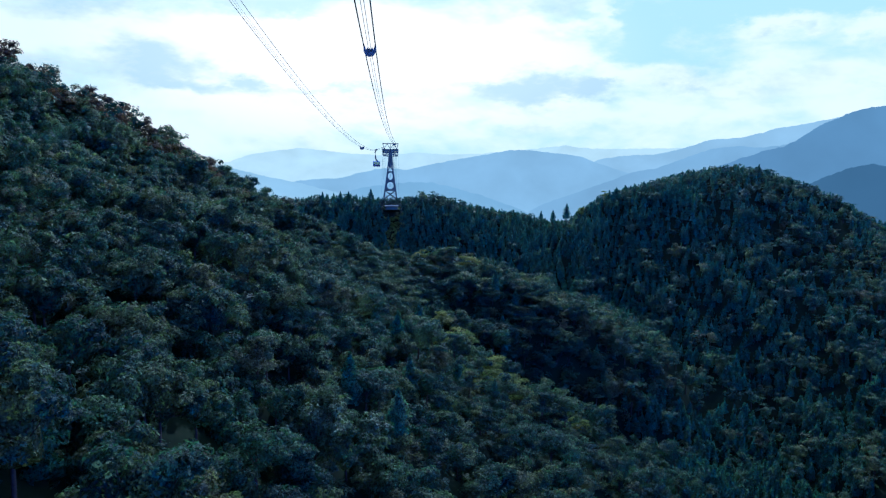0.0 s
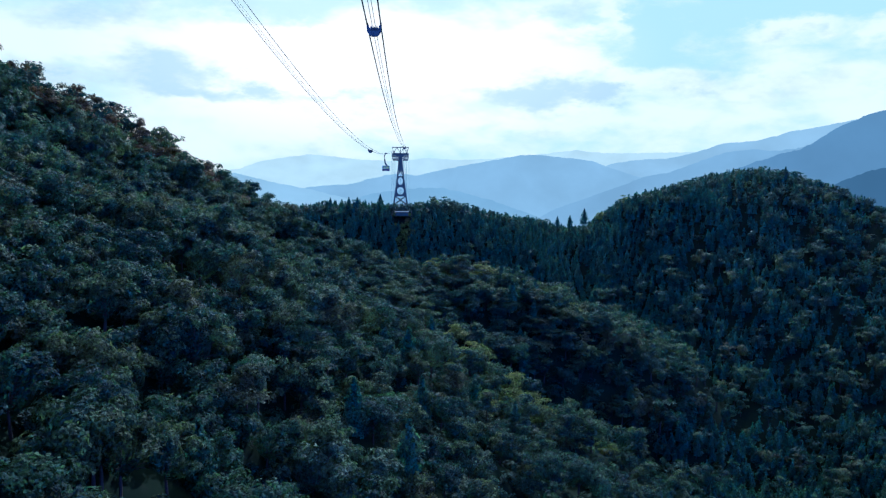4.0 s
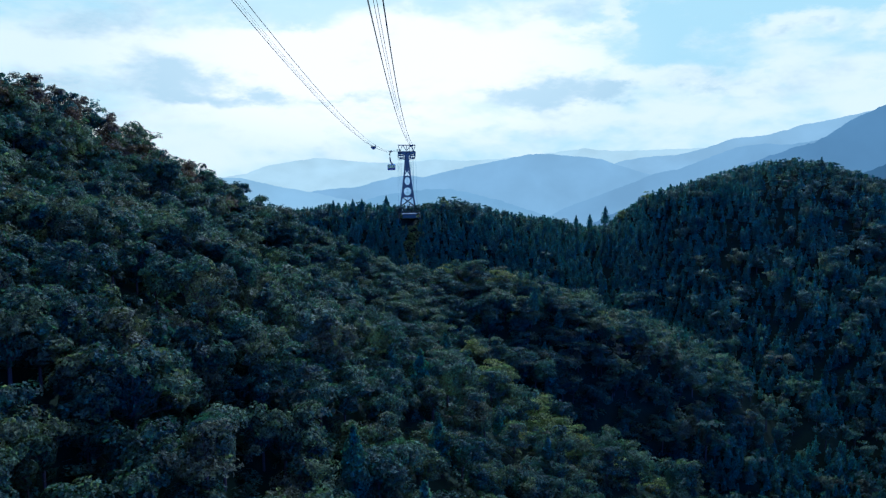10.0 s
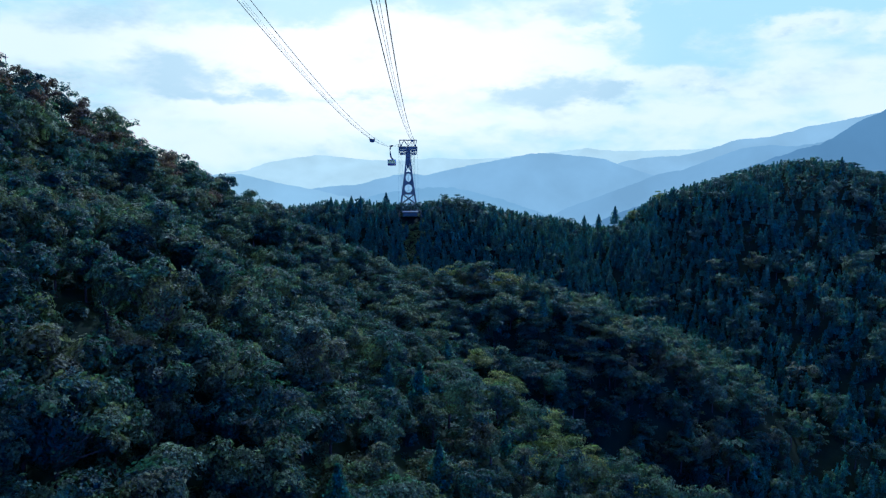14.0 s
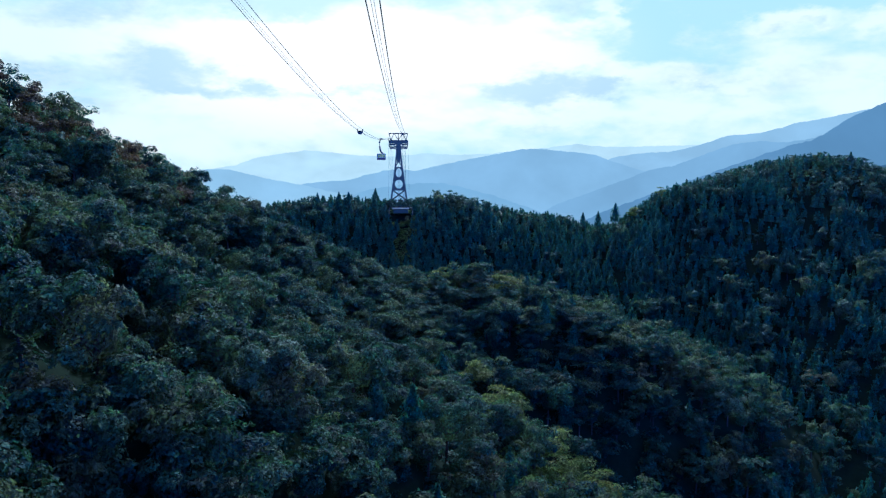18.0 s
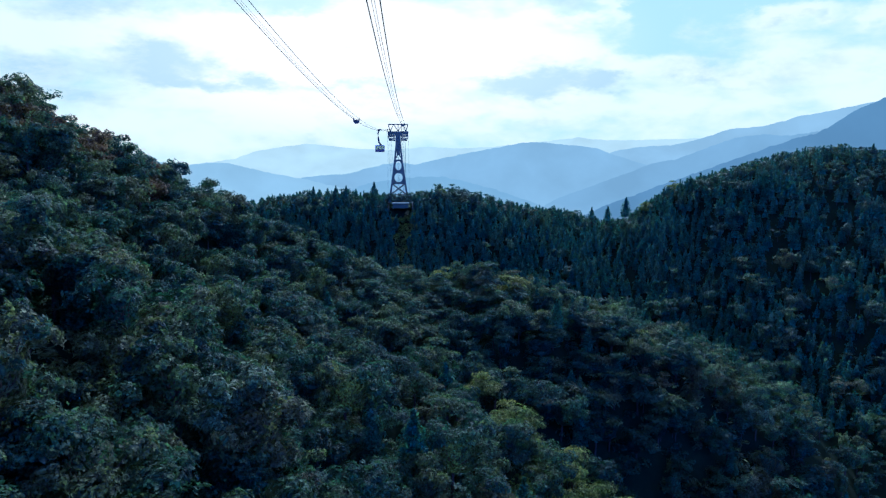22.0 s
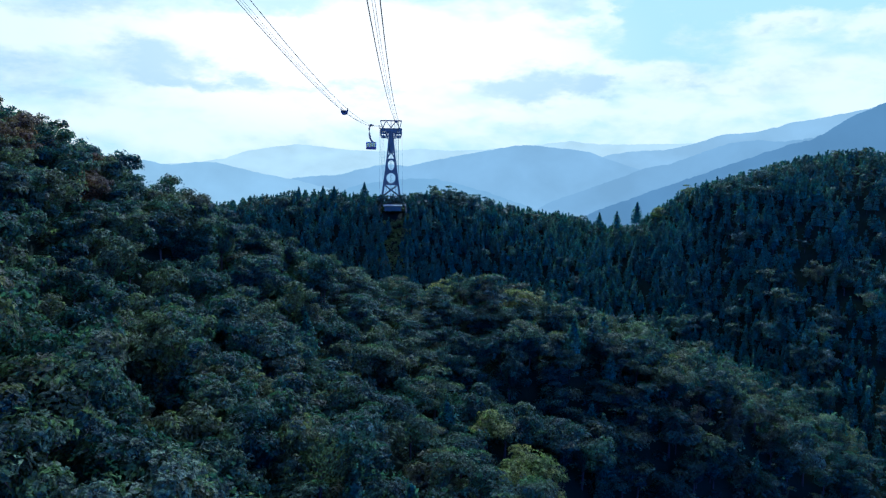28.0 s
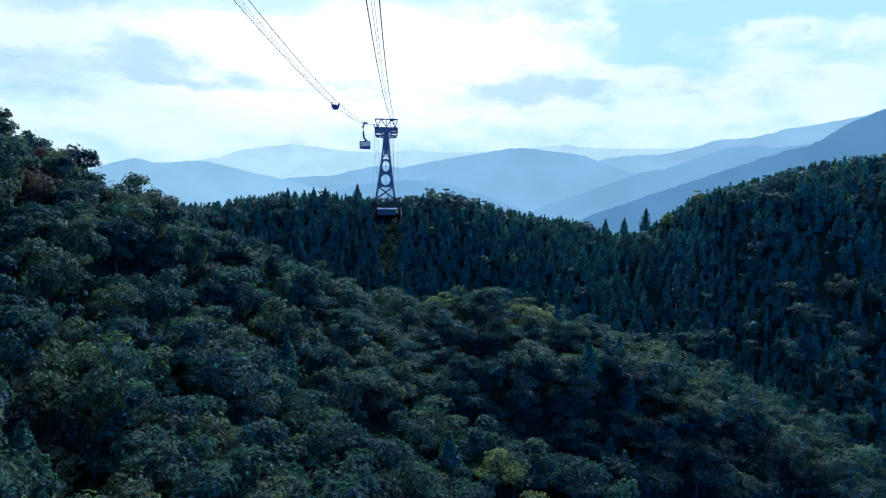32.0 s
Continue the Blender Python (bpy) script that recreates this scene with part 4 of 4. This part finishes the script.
for sx in (-1, 1):
    for sy in (-1, 1):
        bm = bmesh.new()
        tube(bm, [(sx * half_width(z), sy * half_width(z), z) for z in levels], [0.62, 0.64, 0.66, 0.69, 0.72, 0.75, 0.78], 4)
        tower_part("leg", bm)
for a, b in zip(levels, levels[1:]):
    wa, wb = half_width(a), half_width(b)
    for k in range(4):
        turn4 = Matrix.Rotation(k * math.pi / 2, 4, "Z")
        if a in (-6.8, -13.6):
            bm = ring_plate(a, b, 0.12)
            lean = Matrix.Rotation(-math.atan2(wb - wa, a - b), 4, "X")
            bmesh.ops.transform(bm, matrix=turn4 @ Matrix.Translation((0, -(wa + wb) / 2, (a + b) / 2)) @ lean @ Matrix.Translation((0, 0, -(a + b) / 2)), verts=bm.verts)
            tower_part("ring_plate", bm, STEEL, "steel panel with a large oval opening")
        for p, q in (((-wa, -wa, a), (wb, -wb, b)), ((wa, -wa, a), (-wb, -wb, b))):
            if a in (-6.8, -13.6):
                continue
            bm = bmesh.new()
            bar(bm, turn4 @ Vector(p), turn4 @ Vector(q), 0.5)
            tower_part("brace", bm)
        bm = bmesh.new()
        bar(bm, turn4 @ Vector((-wb, -wb, b)), turn4 @ Vector((wb, -wb, b)), 0.34)
        tower_part("strut", bm)

# the tower's head: a deep girder, two service decks with rails at either end, and a truss frame above
bm = bmesh.new()
box(bm, (0, 0, 8.5), (11.2, 2.6, 1.9))
box(bm, (0, 0, 6.4), (2.9, 2.4, 6.0))
tower_part("head_girder", bm)
for sx in (-1, 1):
    bm = bmesh.new()
    for p, q in (((1.4, 3.9), (5.2, 5.2)), ((1.4, 5.6), (5.4, 7.4)), ((1.4, 7.2), (5.4, 9.2))):
        for sy in (-1, 1):
            bar(bm, (sx * p[0], sy * 1.15, p[1]), (sx * q[0], sy * 1.15, q[1]), 0.34)
    tower_part("bracket", bm)
    for z, w in ((4.4, 4.7), (6.6, 5.2)):
        bm = bmesh.new()
        box(bm, (sx * (1.4 + w) / 2 + sx * 0.4, 0, z), (w - 1.0, 3.0, 0.5))
        tower_part("service_deck", bm, STEEL, "grey steel grating deck")
        bm = bmesh.new()
        for sy in (-1.45, 1.45):
            for k in range(5):
                xx = sx * (1.9 + (w - 1.4) * k / 4)
                bar(bm, (xx, sy, z), (xx, sy, z + 1.15), 0.2)
            for hz in (0.6, 1.15):
                bar(bm, (sx * 1.9, sy, z + hz), (sx * (w + 0.5), sy, z + hz), 0.22)
        bar(bm, (sx * (w + 0.5), -1.45, z + 1.15), (sx * (w + 0.5), 1.45, z + 1.15), 0.14)
        tower_part("railing", bm, STEEL, "thin steel handrail")
    bm = bmesh.new()
    for sy in (-1.3, 1.3):
        bar(bm, (sx * 5.75, sy, 9.3), (sx * 5.6, sy, 5.6), 0.34)
        bar(bm, (sx * 5.6, sy, 5.6), (sx * 4.6, sy, 4.1), 0.34)
    for z in (5.6, 7.2, 8.6):
        bar(bm, (sx * 5.65, -1.3, z), (sx * 5.65, 1.3, z), 0.3)
    tower_part("end_frame", bm)
    # the walk between the decks is fenced with flat slats
    for sy in (-1.5, 1.5):
        for z, far in ((5.1, 5.2), (7.05, 5.6)):
            bm = bmesh.new()
            box(bm, (sx * (1.5 + far) / 2, sy, z), (far - 1.5, 0.1, 0.42))
            tower_part("fence_slat", bm)
    for sy in (-1.4, 1.4):
        for x in (2.6, 3.9, 5.1):
            bm = bmesh.new()
            bar(bm, (sx * x, sy, 4.3), (sx * x, sy, 8.0), 0.24)
            tower_part("fence_post", bm)
    # long curved saddle that the track ropes lie on
    bm = bmesh.new()
    for off in (-1.0, 1.0):
        tube(bm, [((3.0 if sx > 0 else -5.0) + off, y, SADDLE_Z - (0.25 if sx > 0 else 2.85) - 0.0035 * y * y) for y in (-6, -4, -2, 0, 2, 4, 6)], 0.16, 8)
    tower_part("rope_saddle", bm, DARK, "dark curved rope saddle")
    bm = bmesh.new()
    for off in (-1.0, 1.0):
        for y in (-4, 0, 4):
            bar(bm, ((3.0 if sx > 0 else -5.0) + off, y * 0.3, 9.2), ((3.0 if sx > 0 else -5.0) + off, y, SADDLE_Z - (0.3 if sx > 0 else 2.9) - 0.0035 * y * y), 0.2)
    tower_part("saddle_support", bm)
for sy in (-1.1, 1.1):
    bm = bmesh.new()
    bar(bm, (-5.7, sy, TOP), (5.7, sy, TOP), 0.5)
    bar(bm, (-4.6, sy, 9.4), (-5.6, sy, TOP), 0.42)
    bar(bm, (4.6, sy, 9.4), (5.6, sy, TOP), 0.42)
    tower_part("top_frame", bm)
    for a, b in (((-4.6, 9.4), (-2.6, TOP)), ((-2.6, TOP), (0, 9.6)), ((0, 9.6), (0, TOP)), ((0, 9.6), (2.6, TOP)), ((2.6, TOP), (4.6, 9.4))):
        bm = bmesh.new()
        bar(bm, (a[0], sy, a[1]), (b[0], sy, b[1]), 0.34)
        tower_part("truss_member", bm)
for x in (-5.7, -2.6, 2.6, 5.7):
    bm = bmesh.new()
    bar(bm, (x, -1.1, TOP), (x, 1.1, TOP), 0.2)
    tower_part("cross_beam", bm)
for k in range(4):
    turn4 = Matrix.Rotation(k * math.pi / 2, 4, "Z")
    bm = bmesh.new()
    bar(bm, turn4 @ Vector((0, -half_width(3.4) - 0.05, 3.6)), turn4 @ Vector((0, -half_width(-4.0) + 0.1, -4.0)), 2.1, 0.14)
    tower_part("neck_plate", bm)
bm = bmesh.new()
for z in np.arange(FOOT + 1, NECK, 0.45):
    bar(bm, (-0.3, -half_width(z) - 0.1, z), (0.3, -half_width(z) - 0.1, z), 0.05)
for x in (-0.3, 0.3):
    for a, b in zip(levels, levels[1:]):
        bar(bm, (x, -half_width(a) - 0.1, a), (x, -half_width(b) - 0.1, b), 0.08)
tower_part("ladder", bm, STEEL, "narrow steel ladder")
for sx in (-1, 1):
    bm = bmesh.new()
    tube(bm, [(sx * 5.9, -1.3, 5.0), (sx * 6.1, -1.4, -14), (sx * 6.4, -1.5, -33.0)], 0.035, 6)
    tower_part("hanging_cable", bm, ROPE, "thin cable hanging from the deck")
for sx in (-1, 1):
    for sy in (-1, 1):
        bm = bmesh.new()
        w = half_width(FOOT)
        box(bm, (sx * w, sy * w, FOOT - 0.1), (1.9, 1.9, 1.2))
        bmesh.ops.bevel(bm, geom=bm.edges[:], offset=0.1, segments=1, affect="EDGES")
        tower_part("footing", bm, CONCRETE, "weathered concrete footing")

# the concrete terrace in front of the tower, with its retaining wall and railed stairs
terrace = empty("foundation_terrace", (1, 499.5, -31.0), "pale concrete terrace with retaining wall below the tower", "terrace")
bm = bmesh.new()
box(bm, (0, -0.5, 0.25), (9.8, 8.0, 0.4))
bmesh.ops.bevel(bm, geom=bm.edges[:], offset=0.08, segments=1, affect="EDGES")
part("slab", bm, CONCRETE, terrace)
bm = bmesh.new()
box(bm, (0, 0.2, -1.2), (8.6, 6.0, 2.5))
part("retaining_wall", bm, WALL, terrace, "mossy stained concrete wall")
for x in (-4.0, -2.0, 0, 2.0, 4.0):
    bm = bmesh.new()
    box(bm, (x, -3.2, -1.55), (0.5, 0.7, 2.6), Matrix.Rotation(radians(-6), 4, "X"))
    part("buttress", bm, WALL, terrace, "mossy stained concrete wall")
for sx in (-1, 1):
    bm = bmesh.new()
    for k in range(5):
        y, z = -4.5 - 1.5 * k, 0.4 - 0.85 * k
        bar(bm, (sx * (6.4 + 0.1 * k), y, z - 1.2), (sx * (6.4 + 0.1 * k), y, z + 1.1), 0.12)
    bar(bm, (sx * 6.4, -4.5, 1.5), (sx * 6.8, -10.5, -1.9), 0.1)
    bar(bm, (sx * 6.4, -4.5, 1.0), (sx * 6.8, -10.5, -2.4), 0.1)
    part("slope_railing", bm, DARK, terrace, "thin grey railing down the slope")
    bm = bmesh.new()
    for k in range(5):
        bar(bm, (sx * (1.5 + k), -4.2, 0.5), (sx * (1.5 + k), -4.2, 1.6), 0.08)
    bar(bm, (sx * 0.2, -4.2, 1.6), (sx * 6.1, -4.2, 1.6), 0.08)
    bar(bm, (sx * 0.2, -4.2, 1.05), (sx * 6.1, -4.2, 1.05), 0.06)
    part("terrace_railing", bm, DARK, terrace, "thin grey railing")


# ---- rope carriers ----
def carrier(side, y, label):
    """A yoke that rides on both track ropes and carries the haul ropes in its wheels."""
    e = empty("rope_carrier", rope_at(side, y), label, "rope carrier", "carriers along the ropes")
    h = GAUGE / 2
    bm = bmesh.new()
    outline = [(-h - 0.12, 0.35), (-h + 0.1, 0.30), (-h * 0.62, -0.55), (-h * 0.42, -0.05), (-h * 0.2, -0.6), (0, -0.15), (h * 0.2, -0.6), (h * 0.42, -0.05), (h * 0.62, -0.55), (h - 0.1, 0.30), (h + 0.12, 0.35),
               (h + 0.05, -0.9), (h * 0.6, -1.55), (0, -1.7), (-h * 0.6, -1.55), (-h - 0.05, -0.9)]
    for yy in (-0.22, 0.22):
        ring = [bm.verts.new((x, yy, z)) for x, z in outline]
        bm.faces.new(ring)
    lo, hi = bm.verts[:len(outline)], bm.verts[len(outline):]
    for k in range(len(outline)):
        bm.faces.new((lo[k], lo[(k + 1) % len(outline)], hi[(k + 1) % len(outline)], hi[k]))
    bmesh.ops.recalc_face_normals(bm, faces=bm.faces[:])
    part("yoke", bm, DARK, e)
    for sx in (-1, 1):
        bm = bmesh.new()
        tube(bm, [(sx * h, -0.75, 0.03), (sx * h, 0.75, 0.03)], 0.13, 8)
        part("shoe", bm, DARK, e, "rope clamp shoe")
    for x in (-0.22, 0.22):
        bm = bmesh.new()
        bmesh.ops.create_cone(bm, cap_ends=True, segments=14, radius1=0.24, radius2=0.24, depth=0.12, matrix=Matrix.Translation((x, -0.32, -0.55)) @ Matrix.Rotation(math.pi / 2, 4, "Y"))
        part("wheel", bm, STEEL, e, "grey haul rope wheel")
    return e


carrier(0, 127, "dark steel carrier yoke on the open ropes")
carrier(0, 506, "dark steel carrier yoke beside the tower head")
carrier(1, 350, "small dark carrier yoke on the cabin ropes")

# ---- the other cabin ----
CABIN_Y = 448
PAINT = mottled("cabin_paint", [(0.35, (0.20, 0.23, 0.26)), (0.65, (0.30, 0.33, 0.36))], 1.5, 0.35, 0.0, 0.05)
RED = mottled("cabin_band", [(0.35, (0.10, 0.05, 0.05)), (0.65, (0.14, 0.07, 0.06))], 2.0, 0.4, 0.0, 0.05)
GLASS, _, _, gb = material("cabin_glass", 0.05)
gb.inputs["Base Color"].default_value = (0.45, 0.5, 0.5, 1)
gb.inputs["Transmission Weight"].default_value = 1.0
gb.inputs["IOR"].default_value = 1.05
hang = rope_at(1, CABIN_Y)
cabin = empty("cable_car_cabin", hang, "grey cable car cabin hanging from a long curved arm", "cable car")
bm = bmesh.new()
box(bm, (0, 0, 0.15), (1.5, 4.2, 0.42))
box(bm, (0, 0, 0.42), (0.9, 3.0, 0.3))
part("carriage", bm, DARK, cabin, "dark running carriage")
for k in range(6):
    for sx in (-1, 1):
        bm = bmesh.new()
        bmesh.ops.create_cone(bm, cap_ends=True, segments=12, radius1=0.22, radius2=0.22, depth=0.14, matrix=Matrix.Translation((sx * 1.0, -1.9 + 0.76 * k, 0.2)) @ Matrix.Rotation(math.pi / 2, 4, "Y"))
        part("running_wheel", bm, DARK, cabin)
bm = bmesh.new()
arm = [(0.1, 0, 0.2), (-0.55, 0, -0.4), (-0.85, 0, -1.6), (-0.75, 0, -3.6), (-0.45, 0, -5.6), (0.1, 0, -6.6), (0.9, 0, -7.1)]
tube(bm, arm, [0.3, 0.32, 0.34, 0.38, 0.44, 0.46, 0.3], 10)
part("hanger_arm", bm, DARK, cabin, "long curved dark hanger arm")
bm = bmesh.new()
bar(bm, (-1.5, 0, -1.3), (-0.7, 0, -1.3), 0.16)
bar(bm, (-1.5, -0.5, -1.3), (-1.5, 0.5, -1.3), 0.12)
part("arm_step", bm, DARK, cabin)
zt, zb, hw, hl = -7.3, -10.4, 2.2, 1.6
bm = bmesh.new()
box(bm, (0, 0, zt), (2 * hw, 2 * hl, 0.34))
bmesh.ops.bevel(bm, geom=bm.edges[:], offset=0.14, segments=2, affect="EDGES")
part("roof", bm, PAINT, cabin)
bm = bmesh.new()
box(bm, (0, 0, zb + 0.6), (2 * hw, 2 * hl, 1.2))
bmesh.ops.bevel(bm, geom=bm.edges[:], offset=0.16, segments=2, affect="EDGES")
part("body", bm, RED, cabin, "dark painted lower body")
for sx in (-1, 1):
    for sy in (-1, 1):
        bm = bmesh.new()
        bar(bm, (sx * (hw - 0.12), sy * (hl - 0.12), zb + 1.1), (sx * (hw - 0.12), sy * (hl - 0.12), zt), 0.26)
        part("corner_post", bm, PAINT, cabin)
for sy in (-1, 1):
    for x in (-0.75, 0.75):
        bm = bmesh.new()
        bar(bm, (x, sy * (hl - 0.1), zb + 1.1), (x, sy * (hl - 0.1), zt), 0.12)
        part("window_post", bm, PAINT, cabin)
    for x in (-1.4, 0, 1.4):
        bm = bmesh.new()
        box(bm, (x, sy * (hl - 0.1), (zb + 1.1 + zt) / 2), (1.22, 0.02, zt - zb - 1.3))
        part("window_pane", bm, GLASS, cabin, "clear window pane")

# ---- a slim mast on the left crest ----
mast = empty("mast", (-108, 268, 14), "slim grey pole standing among the crest trees", "pole")
bm = bmesh.new()
tube(bm, [(0, 0, -2), (0, 0, 13.5)], [0.16, 0.1], 8)
part("pole", bm, STEEL, mast)
bm = bmesh.new()
bar(bm, (-0.7, 0, 12.6), (0.7, 0, 12.6), 0.1)
part("cross_arm", bm, STEEL, mast)
